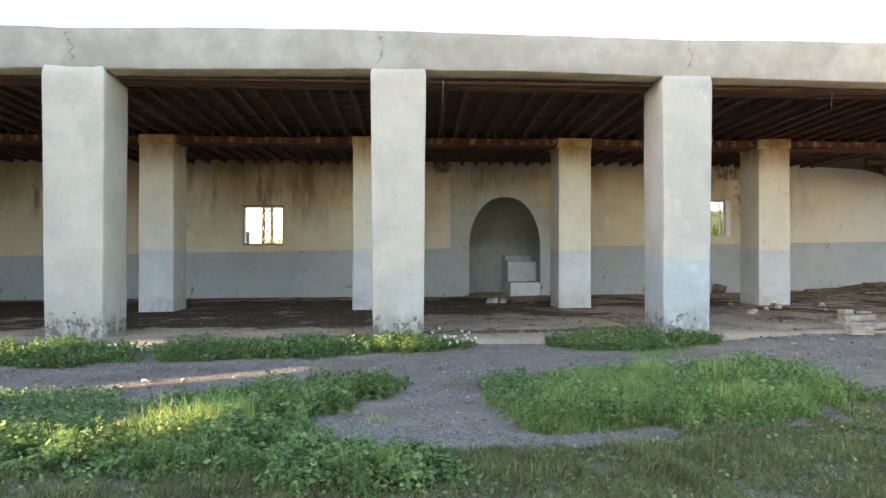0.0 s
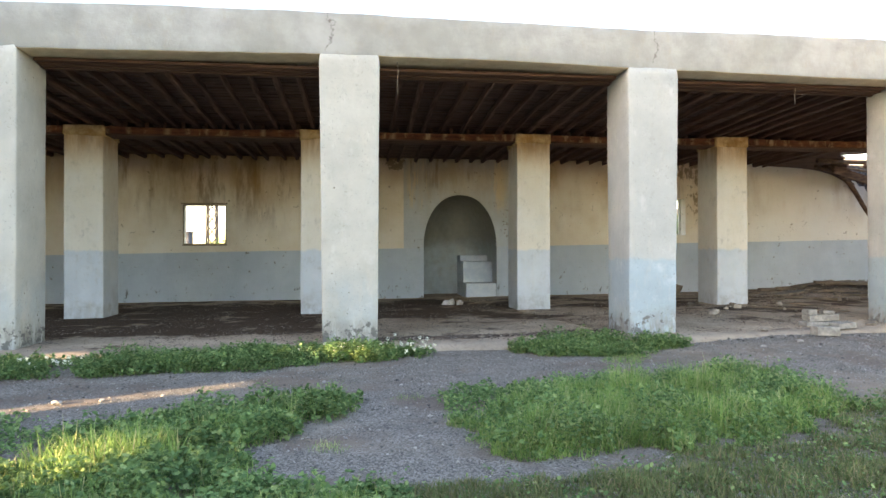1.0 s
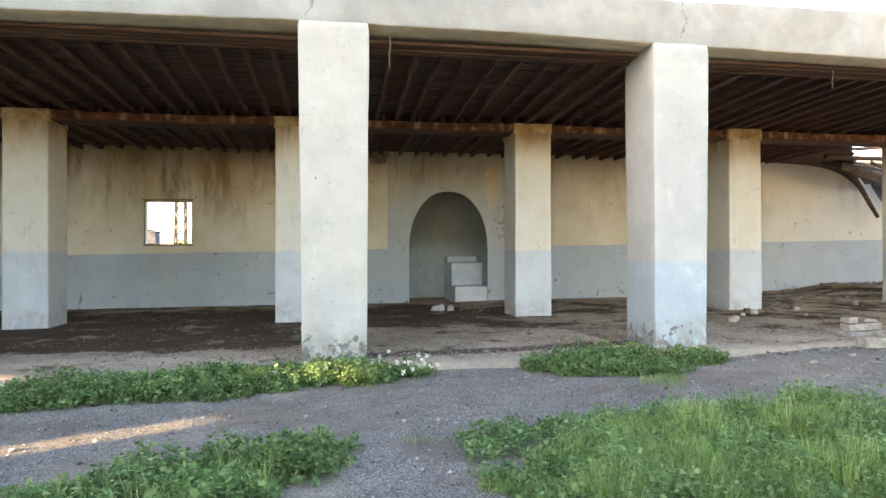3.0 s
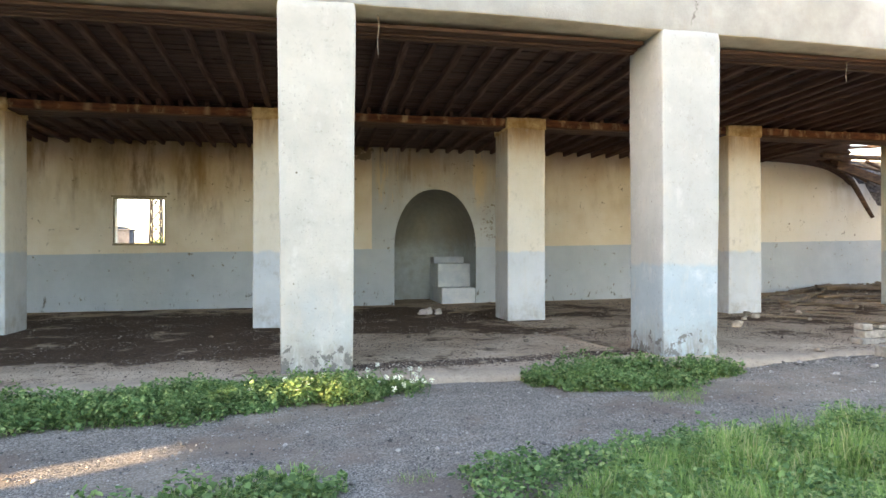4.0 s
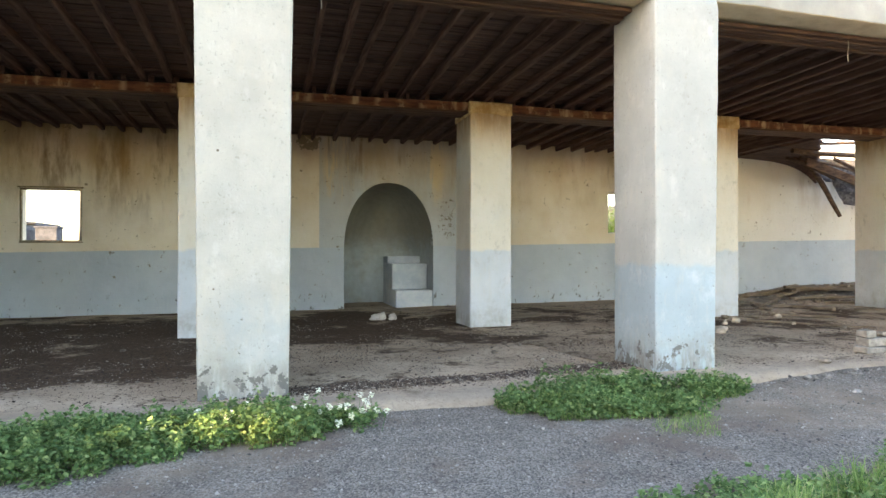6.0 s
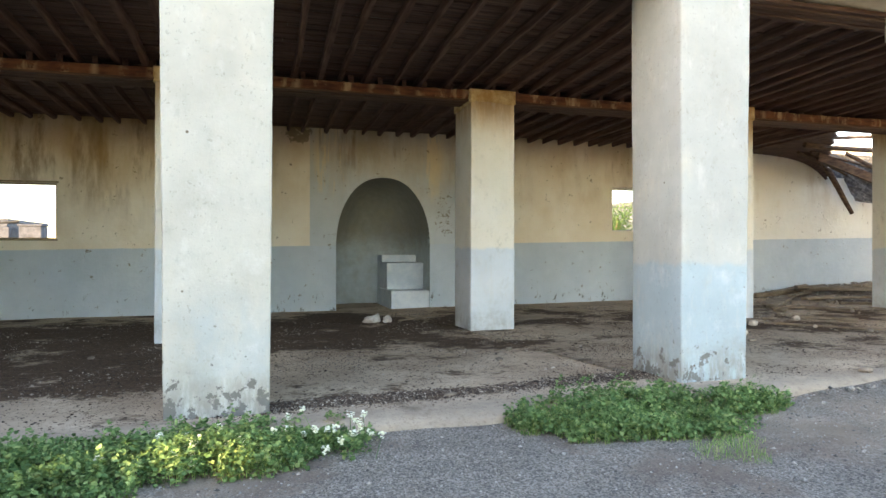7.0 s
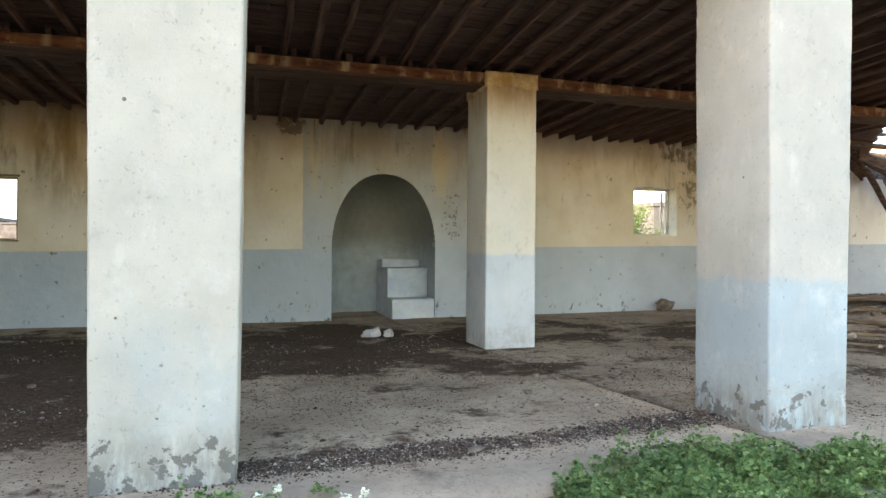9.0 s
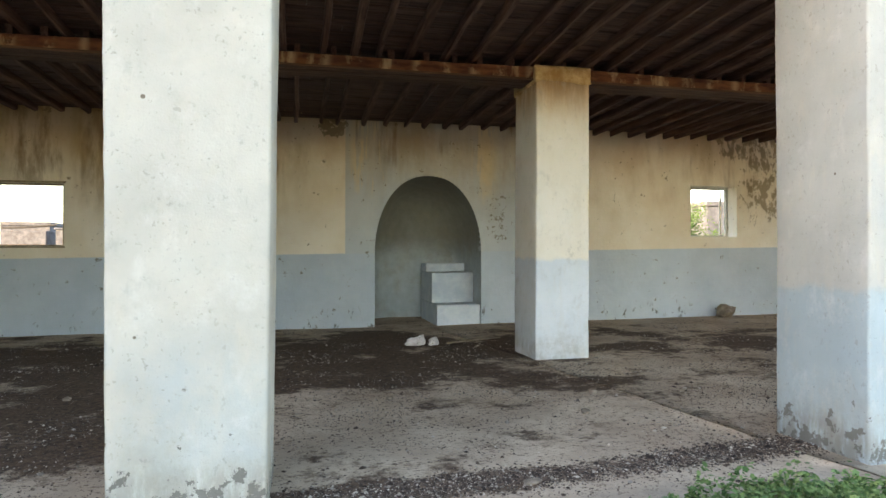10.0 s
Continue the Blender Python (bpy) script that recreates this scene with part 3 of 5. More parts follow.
def build_window(name, w, y, mat, bar, label, sash):
    th = new(name)
    tagged(th, label, "window", kind="structure")
    x0, x1, z0, z1 = w[0] + 0.003, w[1] - 0.003, w[2] + 0.003, w[3] - 0.003
    part("window_head", box(x0, x1, y, y + 0.07, z1 - bar, z1, 0.006), mat, th)
    part("window_sill", box(x0, x1, y - 0.02, y + 0.07, z0, z0 + bar * 0.6, 0.006), mat, th)
    part("window_jamb", box(x0, x0 + bar, y, y + 0.07, z0 + bar * 0.6 + 0.002, z1 - bar - 0.002, 0.006), mat, th)
    part("window_jamb", box(x1 - bar, x1, y, y + 0.07, z0 + bar * 0.6 + 0.002, z1 - bar - 0.002, 0.006), mat, th)
    if sash:
        part("sash_bar", box(x1 - bar - 0.09, x1 - bar - 0.05, y + 0.08, y + 0.12, z0 + 0.05, z1 - 0.07, 0.004), mat, th)


build_window("window_1", W1, 18.66, M_FRAME, 0.035, "unglazed square window with a worn wooden frame", False)
def build_window_trim():
    """A worn board over the first window and a crumbling ledge under it."""
    x0, x1, z0, z1 = W1
    thing_1 = bpy.data.objects["window_1"]
    part("lintel_board", box(x0 - 0.02, x1 + 0.03, 18.578, 18.598, z1 + 0.004, z1 + 0.034, 0.006, None, 0.006), M_FRAME, thing_1)
    part("ledge", box(x0 + 0.01, x1 + 0.02, 18.578, 18.598, z0 - 0.03, z0 - 0.004, 0.01, None, 0.008), M_FRAME, thing_1, "crumbling plaster ledge")


build_window_trim()
build_window("window_2", W2, 18.9, M_FRAME_W, 0.05, "unglazed square window with a pale wooden frame", True)

# ---- side walls that close the hall ----
tagged(part("wall_west", box(-13.95, -13.502, 9.9, 19.05, -0.2, 4.5), M_WALL), "old cream and blue side wall", "wall", kind="structure")
tagged(part("wall_east", box(20.002, 20.45, 9.9, 19.05, -0.2, 4.5), M_WALL), "old cream and blue side wall", "wall", kind="structure")

# ---- pillars ----
FRONT_ROW = [(-9.85, -9.0, -9.9, -8.98), (-5.30, -4.456, -5.36, -4.44), (-0.395, 0.388, -0.434, 0.428), (4.188, 4.928, 4.18, 4.985), (8.9, 9.68, 8.88, 9.72), (13.3, 14.1, 13.28, 14.12), (17.8, 18.6, 17.78, 18.62)]
INNER_ROW = [-10.35, -5.72, -1.08, 3.545, 8.2, 12.68, 17.2]
BEAM_LOW = [(-14, 4.15), (-4.9, 4.148), (-2.6, 4.175), (-0.4, 4.21), (2.3, 4.208), (4.6, 4.15), (6.3, 4.143), (7.8, 4.12), (20, 4.1)]
BEAM_TOP = [(-14, 4.78), (-6, 4.795), (-5, 4.772), (-2.6, 4.817), (-0.3, 4.82), (2.3, 4.787), (4.6, 4.758), (6.3, 4.772), (20, 4.76)]


def build_pillar(name, foot, head, y0, y1, z0, z1, mat, label, group):
    rings = []
    n = 34
    for i in range(n + 1):
        f = i / n
        z = z0 + (z1 - z0) * f
        a, b = foot[0] + (head[0] - foot[0]) * f, foot[1] + (head[1] - foot[1]) * f
        shrink = 0.0
        if i == n:
            shrink = 0.02
        ring = []
        for x, y in round_rect(a + shrink, b - shrink, y0 + shrink, y1 - shrink, 0.02, 6, 3):
            p = Vector((x, y, z))
            d = wob(p, 0.008, 0.9) + wob(p, 0.004, 6.0)
            ring.append((x + d.x, y + d.y, z + (d.z * 1.5 if i == n else 0)))
        rings.append(ring)
    return tagged(part(name, loft(rings), mat, smooth=True), label, "pillar", group)


def build_cap(pillar, x0, x1, y0, y1, z0, z1):
    """The plastered head of an inner pillar: a little proud of the shaft, with a broken lower edge."""
    rings = []
    for i in range(6):
        f = i / 5
        ring = []
        for x, y in round_rect(x0 - 0.022, x1 + 0.022, y0 - 0.022, y1 + 0.022, 0.03, 9, 3):
            low = z0 + 0.05 * noise.noise(Vector((x * 5, y * 5, x0))) + 0.03 * noise.noise(Vector((x * 14, y * 14, 2)))
            d = wob((x, y, f), 0.01, 4.0)
            ring.append((x + d.x, y + d.y, low + (z1 - low) * f))
        rings.append(ring)
    part("cap", loft(rings), M_CAP, pillar, "brown-stained cracked plaster cap", smooth=True)


for k, (a, b, c, d) in enumerate(FRONT_ROW):
    cx = (a + b) / 2
    pale = k < 3
    build_pillar("front_pillar", (a, b), (c, d), 9.85, 10.71, -0.05, lerp_list(BEAM_LOW, cx) + 0.045,
                 M_PILLAR_PALE if pale else M_PILLAR,
                 "thick whitewashed square pillar with faint blue patches and a chipped foot" if pale else "thick whitewashed square pillar with a faded blue dado",
                 "front pillars")
for k, a in enumerate(INNER_ROW):
    cap = 3.95 + (0.03 if k > 3 else 0.0)
    shaft = build_pillar("inner_pillar", (a, a + 0.75), (a + 0.01, a + 0.75), 14.3, 15.15, 0.0, cap - 0.005, M_PILLAR_IN,
                 "cream square pillar with blue dado and brown leaks at its head", "inner pillars")
    build_cap(shaft, a + 0.01, a + 0.75, 14.3, 15.15, cap - 0.2, cap + 0.004)


# ---- beams ----
def build_front_beam():
    rings = []
    for x in np.arange(-13.9, 20.41, 0.16):
        lo, hi = lerp_list(BEAM_LOW, x), lerp_list(BEAM_TOP, x)
        lo += 0.012 * noise.noise(Vector((x * 2.1, 0, 0))) + 0.008 * noise.noise(Vector((x * 9, 3, 0)))
        hi += 0.012 * noise.noise(Vector((x * 1.7, 5, 0)))
        ring = []
        for y, z in round_rect(9.868, 10.6, lo, hi, 0.018, 4, 2):
            p = Vector((x, y, z))
            d = wob(p, 0.012, 1.3)
            ring.append((x, y + d.y, z + d.z * 0.4))
        rings.append(ring)
    beam = part("front_beam", loft(rings), M_BEAM, smooth=True)
    # its underside gets tan plaster, made paler to stand in for ground-bounced light
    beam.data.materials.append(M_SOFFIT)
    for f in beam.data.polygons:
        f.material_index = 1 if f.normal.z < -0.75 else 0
    tagged(beam, "cracked pale cement-plastered beam on the front pillars", "beam", kind="structure")


build_front_beam()


def build_lintel():
    """Boards under the back half of the front beam, bay by bay."""
    th = new("front_lintel")
    tagged(th, "reddish brown weathered lintel boards under the beam", "lintel", kind="structure")
    for (a0, a1, c0, c1), (b0, b1, d0, d1) in zip(FRONT_ROW, FRONT_ROW[1:]):
        x0, x1 = c1 + 0.015, d0 - 0.015
        low = min(lerp_list(BEAM_LOW, x0), lerp_list(BEAM_LOW, x1))
        for k in range(4):
            y0 = 10.27 + 0.088 * k
            z = low - 0.03 - 0.012 * k - random.uniform(0, 0.01)
            if k == 3:
                z = low - 0.075
            m = pose((x0 + x1) / 2, 0, z, 0, random.uniform(-0.12, 0.12), 0)
            part("board", box(-(x1 - x0) / 2, (x1 - x0) / 2, y0, y0 + 0.082, -0.02, 0.025 if k < 3 else 0.07, 0.006, m, 0.004), M_LINTEL, th)


build_lintel()


def build_inner_beam():
    ends = INNER_ROW
    for k, (a, b) in enumerate(zip(ends, ends[1:])):
        th = new("inner_beam")
        tagged(th, "rust-stained wooden beam with pale lime runs on the inner pillars", "beam", "inner beams", kind="structure")
        x0, x1 = a + 0.755, b - 0.005
        sag = 0.02
        rings = []
        for x in np.linspace(x0, x1, 24):
            f = (x - x0) / (x1 - x0)
            dz = -sag * math.sin(math.pi * f) + (0.01 if k > 3 else 0) + 0.008 * noise.noise(Vector((x * 3, 1, 1)))
            rings.append([(x, y + 0.008 * noise.noise(Vector((x * 4, z * 5, 0))), z + dz) for y, z in round_rect(14.36, 14.8, 3.81, 3.955, 0.012, 3, 2)])
        part("beam", loft(rings), M_BEAM_IN, th, smooth=False)
        for j in range(3):
            y0 = 14.345 + 0.155 * j
            m = pose((x0 + x1) / 2, 0, 3.785 - 0.004 * j, 0, random.uniform(-0.15, 0.15), 0)
            part("board", box(-(x1 - x0) / 2, (x1 - x0) / 2, y0, y0 + 0.15, -0.014, 0.014, 0.004, m, 0.003), M_LINTEL, th)


build_inner_beam()


# ---- ceiling: joists and boards of two bays ----
def build_ceiling():
    verts, faces, index = [], [], []

    def bar(p, q, w, h, mat, roll=0.0, segs=6):
        """A rough-hewn joist from p to q; p and q lie on its underside."""
        p, q = Vector(p), Vector(q)
        t = (q - p).normalized()
        s = Vector((t.y, -t.x, 0)).normalized()
        base = len(verts)
        ph = random.uniform(0, 99)
        for i in range(segs + 1):
            c = p.lerp(q, i / segs)
            c = c + s * 0.032 * noise.noise(Vector((ph, i * 0.6, 0))) + Vector((0, 0, 0.012 * noise.noise(Vector((ph, i * 0.6, 5)))))
            for du, dv in ((-0.36, 0), (0.36, 0), (0.5, 0.25), (0.5, 1), (-0.5, 1), (-0.5, 0.25)):
                v = c + s * du * w + Vector((0, 0, dv * h + roll * du))
                verts.append(tuple(v))
        for i in range(segs):
            for j in range(6):
                a, b = base + i * 6 + j, base + i * 6 + (j + 1) % 6
                faces.append((a, b, b + 6, a + 6))
                index.append(mat)
        faces.append(tuple(base + j for j in range(6))[::-1]); index.append(mat)
        faces.append(tuple(base + segs * 6 + j for j in range(6))); index.append(mat)

    x = -13.4
    while x < 20:
        zf = lerp_list(BEAM_LOW, x) - 0.0
        w = random.uniform(0.06, 0.095)
        bar((x, 10.45, zf - 0.005), (x + random.uniform(-0.05, 0.05), 14.75, 3.962), w, 0.13, 0, random.uniform(-0.03, 0.03))
        xb = x + 0.13 + random.uniform(-0.05, 0.05)
        if xb < 12.25:
            bar((xb, 14.5, 3.962), (xb + random.uniform(-0.05, 0.05), 18.85, 3.90 + random.uniform(-0.015, 0.015)), random.uniform(0.06, 0.095), 0.13, 0, random.uniform(-0.03, 0.03))
        x += random.uniform(0.33, 0.44)
    # boards over the joists, side by side along the joists' length
    y = 10.45
    while y < 18.9:
        wdt = random.uniform(0.13, 0.2)
        x1 = 20.0 if y < 15.2 else 12.35 + 0.35 * noise.noise(Vector((y * 1.4, 0, 0)))
        if y < 14.6:
            z = lambda xx: (lerp_list(BEAM_LOW, xx) + 0.095) + (4.06 - lerp_list(BEAM_LOW, xx) - 0.095) * (y - 10.45) / 4.3
        else:
            z = lambda xx: 4.06 - 0.06 * (y - 14.6) / 4.2
        x0 = -13.4
        while x0 < x1:
            xe = min(x1, x0 + random.uniform(2.2, 3.6))
            g, dz = random.uniform(0.004, 0.012), random.uniform(0, 0.014)
            i = len(verts)
            for zz in (0.0, 0.022):
                verts.extend([(x0 + 0.004, y, z(x0) + dz + zz), (xe - 0.004, y, z(xe) + dz + zz), (xe - 0.004, y + wdt - g, z(xe) + dz + zz), (x0 + 0.004, y + wdt - g, z(x0) + dz + zz)])
            faces.extend([(i + 3, i + 2, i + 1, i), (i + 4, i + 5, i + 6, i + 7), (i, i + 1, i + 5, i + 4), (i + 1, i + 2, i + 6, i + 5), (i + 2, i + 3, i + 7, i + 6), (i + 3, i, i + 4, i + 7)])
            index.extend([1] * 6)
            x0 = xe
        y += wdt
    ob = new("ceiling", mesh_of("ceiling", verts, faces, None, mats=[M_JOIST, M_DECK], index=index))
    tagged(ob, "dark weathered timber joists under old roof boards", "ceiling", kind="structure")
    # an unseen earth layer is added on the boards to keep the daylight out
    bm = bmesh.new()
    for x0, x1, y0, y1 in ((-13.5, 12.3, 10.6, 18.9), (12.302, 20.0, 10.6, 15.2)):
        add_box(bm, x0, x1, y0, y1, 4.27, 4.42, 0.0)
    tagged(part("unseen_roof_layer", bm, M_GROUND), "unseen earth roof layer added over the boards to keep daylight out", "roof", kind="structure")


build_ceiling()


# ---- fallen end of the roof ----
def thing(name, bm, mat, label, category, group="", smooth=False):
    return tagged(part(name, bm, mat, smooth=smooth), label, category, group)


def bent(p, q, sag, n=7):
    p, q = Vector(p), Vector(q)
    return [p.lerp(q, i / n) + Vector((0, 0, sag * math.sin(math.pi * i / n))) for i in range(n + 1)]


FALLEN = [((12.9, 16.6, 4.0), (15.9, 17.2, 4.28), 0.0, 0.045), ((12.6, 16.8, 3.86), (15.9, 17.0, 3.86), -0.03, 0.06),
          ((13.0, 17.4, 3.78), (14.6, 17.5, 3.3), 0.04, 0.04),
          ((13.6, 17.6, 3.84), (16.4, 18.0, 3.5), 0.03, 0.04)]
for p, q, s, r in FALLEN:
    thing("broken_roof_pole", pole(bent(p, q, s), r, r * 0.75), M_POLE, "broken sagging roof pole hanging from the collapsed ceiling", "roof pole", "broken roof poles")


def fallen_board(p, q, width, thick):
    """A wide roof board that slid down and hangs aslant."""
    p, q = Vector(p), Vector(q)
    t = (q - p).normalized()
    m = Matrix.Translation((p + q) / 2) @ t.to_track_quat("X", "Z").to_matrix().to_4x4()
    l = (q - p).length / 2
    bm = box(-l, l, -thick / 2, thick / 2, -width / 2, width / 2, 0.008, m, 0.012)
    thing("fallen_roof_board", bm, M_POLE, "wide brown roof board hanging aslant from the broken edge", "roof board", "fallen roof boards")


for p, q, w in (((13.4, 17.2, 3.68), (16.2, 17.3, 2.92), 0.22), ((13.2, 17.0, 3.86), (16.3, 17.05, 3.86), 0.12), ((14.6, 17.5, 3.85), (16.2, 17.5, 3.25), 0.09)):
    fallen_board(p, q, w, 0.05)


# the last one hangs down from the slumped edge
hanging = [(13.6, 17.85, 3.86), (13.95, 17.8, 3.72), (14.3, 17.75, 3.42), (14.52, 17.7, 3.06), (14.72, 17.65, 2.68), (14.9, 17.6, 2.33)]
thing("broken_roof_pole", pole([Vector(p) for p in hanging], 0.085, 0.055), M_POLE, "broken roof pole bent down from the collapsed ceiling", "roof pole", "broken roof poles")


def crumpled(name, corner, u, v, nu, nv, fold, mat, label, category, thick=0.006):
    corner, u, v = Vector(corner), Vector(u), Vector(v)
    nrm = u.cross(v).normalized()
    rows = []
    for j in range(nv + 1):
        for i in range(nu + 1):
            a, b = i / nu, j / nv
            p = corner + u * a + v * b
            d = noise.noise(Vector((a * 5, b * 4, corner.x))) + 0.5 * noise.noise(Vector((a * 13, b * 11, 3)))
            rows.append(p + nrm * fold * d + Vector((0, 0, -0.25 * fold * math.sin(math.pi * a))))
    w = nu + 1
    n = len(rows)
    verts = rows + [p + nrm * thick for p in rows]
    faces = []
    for j in range(nv):
        for i in range(nu):
            q = (j * w + i, j * w + i + 1, (j + 1) * w + i + 1, (j + 1) * w + i)
            faces += [q, tuple(k + n for k in q[::-1])]
    ob = new(name, mesh_of(name, verts, faces, mat))
    return tagged(ob, label, category)


for corner, u, v in (((14.55, 18.1, 3.95), (2.5, 0.1, 0.0), (0.55, 0.2, -0.62)), ((14.75, 17.8, 3.45), (2.2, 0.1, -0.15), (0.75, 0.25, -0.75))):
    tagged(crumpled("torn_roof_sheet", corner, u, v, 40, 14, 0.06, M_SHEET, "torn grey roof sheet sagging from the collapsed ceiling", "roof sheet"), group="torn roof sheets")


def build_sagging_mat():
    """Roof boards that have slumped at the broken edge, wider towards the back wall."""
    verts, faces = [], []
    y = 15.3
    while y < 18.58:
        w = random.uniform(0.1, 0.17)
        f = (y - 15.3) / 3.2
        xr = 12.02 + 3.1 * f + random.uniform(-0.06, 0.05)
        n = 14
        i = len(verts)
        for k in range(n + 1):
            a = k / n
            x = 11.85 + (xr - 11.85) * a
            b = max(0.0, (x - 12.0) / 3.2)
            z = 4.0 - 0.04 * f - 0.12 * b - 0.62 * b ** 5 + random.uniform(-0.006, 0.006)
            verts.extend([(x, y, z), (x, y + w + 0.01, z - 0.012), (x, y + w + 0.01, z + 0.02), (x, y, z + 0.03)])
        for k in range(n):
            for j in range(4):
                p, q = i + k * 4 + j, i + k * 4 + (j + 1) % 4
                faces.append((p, p + 4, q + 4, q))
        faces += [(i + 3, i + 2, i + 1, i), (i + n * 4, i + n * 4 + 1, i + n * 4 + 2, i + n * 4 + 3)]
        y += w
    ob = new("sagging_roof_boards", mesh_of("sagging_roof_boards", verts, faces, M_DECK))
    tagged(ob, "slumped dark roof boards at the broken edge", "roof boards", kind="stuff")


build_sagging_mat()


# ---- things on the floor ----
def heap_z(x, y):
    """The height of the fallen roof earth against the back wall."""
    s = lambda v: (lambda u: u * u * (3 - 2 * u))(min(1.0, max(0.0, v)))
    return 0.24 * s((x - 11.6) / 3.6) * s((y - 16.0) / 2.3) * (1 + 0.35 * noise.noise(Vector((x * 1.1, y * 1.1, 6))))


def build_heap():
    xs, ys = np.arange(10.8, 19.95, 0.09), np.arange(15.8, 18.61, 0.09)
    verts = []
    for y in ys:
        for x in xs:
            h = heap_z(x, y)
            bump = noise.noise(Vector((x * 4, y * 4, 2))) * 0.05 + noise.noise(Vector((x * 11, y * 11, 5))) * 0.025
            verts.append((x, min(y, 18.59), floor_z(x, y) + h - 0.025 + bump * min(1.0, h * 6)))
    w = len(xs)
    faces = [(j * w + i, j * w + i + 1, (j + 1) * w + i + 1, (j + 1) * w + i) for j in range(len(ys) - 1) for i in range(w - 1)]
    ob = new("rubble_heap", mesh_of("rubble_heap", verts, faces, M_EARTH, True))
    tagged(ob, "grey-brown heap of fallen roof earth against the wall", "rubble", kind="stuff")


build_heap()


def plank(x, y, length, width, thick, turn, tilt=0.0, lift=0.0):
    z = floor_z(x, y) + heap_z(x, y) + thick / 2 + 0.012 + lift + abs(math.sin(radians(tilt))) * length / 2
    bm = box(-length / 2, length / 2, -width / 2, width / 2, -thick / 2, thick / 2, 0.006, pose(x, y, z, random.uniform(-3, 3), tilt, turn), 0.008)
    thing("fallen_plank", bm, M_OLD_WOOD, "weathered grey-brown plank lying in roof rubble", "plank", "fallen planks")


for a in ((11.9, 16.9, 2.6, 0.2, 0.06, 38), (13.6, 16.7, 2.2, 0.14, 0.05, 4), (12.7, 17.8, 2.8, 0.12, 0.06, 12), (14.6, 17.6, 2.4, 0.18, 0.05, -8), (10.4, 16.5, 1.3, 0.1, 0.04, 20),
          (15.3, 16.6, 2.0, 0.2, 0.06, 15), (11.0, 15.3, 1.2, 0.09, 0.04, -20), (13.2, 15.4, 1.6, 0.1, 0.05, -25), (9.9, 13.6, 0.9, 0.08, 0.035, -42), (14.2, 18.2, 1.8, 0.1, 0.05, 25), (12.2, 14.0, 1.1, 0.08, 0.04, -30)):
    plank(*a)
for k in range(4):
    plank(random.uniform(10.8, 16.5), random.uniform(16.3, 18.3), random.uniform(0.7, 2.0), random.uniform(0.05, 0.12), random.uniform(0.03, 0.06), random.uniform(-35, 45), random.uniform(-2, 2), 0.0)
for k in range(2):
    x, y, a, l = random.uniform(11, 16), random.uniform(16.0, 18.2), random.uniform(-0.5, 0.7), random.uniform(0.5, 1.3)
    z = floor_z(x, y) + heap_z(x, y) + 0.05
    ends = [(x - l * math.cos(a), y - l * math.sin(a) * 0.6, z), (x, y, z + 0.01), (x + l * math.cos(a), y + l * math.sin(a) * 0.6, z + 0.03)]
    thing("fallen_pole", pole(ends, 0.04, 0.025, 7), M_OLD_WOOD, "weathered roof pole lying in the rubble", "pole", "fallen poles")
for a in ((11.75, 16.6, 3.1, 0.22, 0.07, 40), (11.15, 15.0, 1.3, 0.14, 0.06, -78), (8.95, 12.65, 1.9, 0.05, 0.035, -52), (14.6, 17.35, 2.6, 0.12, 0.07, -6), (13.2, 16.9, 2.0, 0.16, 0.06, 24), (15.6, 17.9, 2.2, 0.18, 0.06, 34)):
    plank(*a)
plank(14.3, 17.2, 2.6, 0.16, 0.06, -14, 2, 0.03)
plank(13.4, 18.0, 2.2, 0.13, 0.05, 28, -2, 0.03)


def rock(x, y, z, sx, sy, sz, turn=0.0, rough=0.22, mat=M_ROCK, name="stone", label="pale broken stone on the dusty floor", category="stone", group="loose stones", sub=2):
    bm = bmesh.new()
    bmesh.ops.create_icosphere(bm, subdivisions=sub, radius=1.0)
    seed = Vector((x * 3.7, y * 2.9, 1.3))
    for v in bm.verts:
        c = v.co.copy()
        m = max(abs(c.x), abs(c.y), abs(c.z))
        c = c.lerp(c / m * 0.8, 0.35)
        v.co = c * (1 + 1.6 * rough * noise.noise(c * 1.3 + seed) + 0.12 * noise.noise(c * 4 + seed))
    bmesh.ops.transform(bm, matrix=pose(x, y, z + sz * 0.72, random.uniform(-8, 8), random.uniform(-8, 8), turn) @ Matrix.Diagonal((sx, sy, sz, 1)), verts=bm.verts)
    return thing(name, bm, mat, label, category, group, smooth=False)


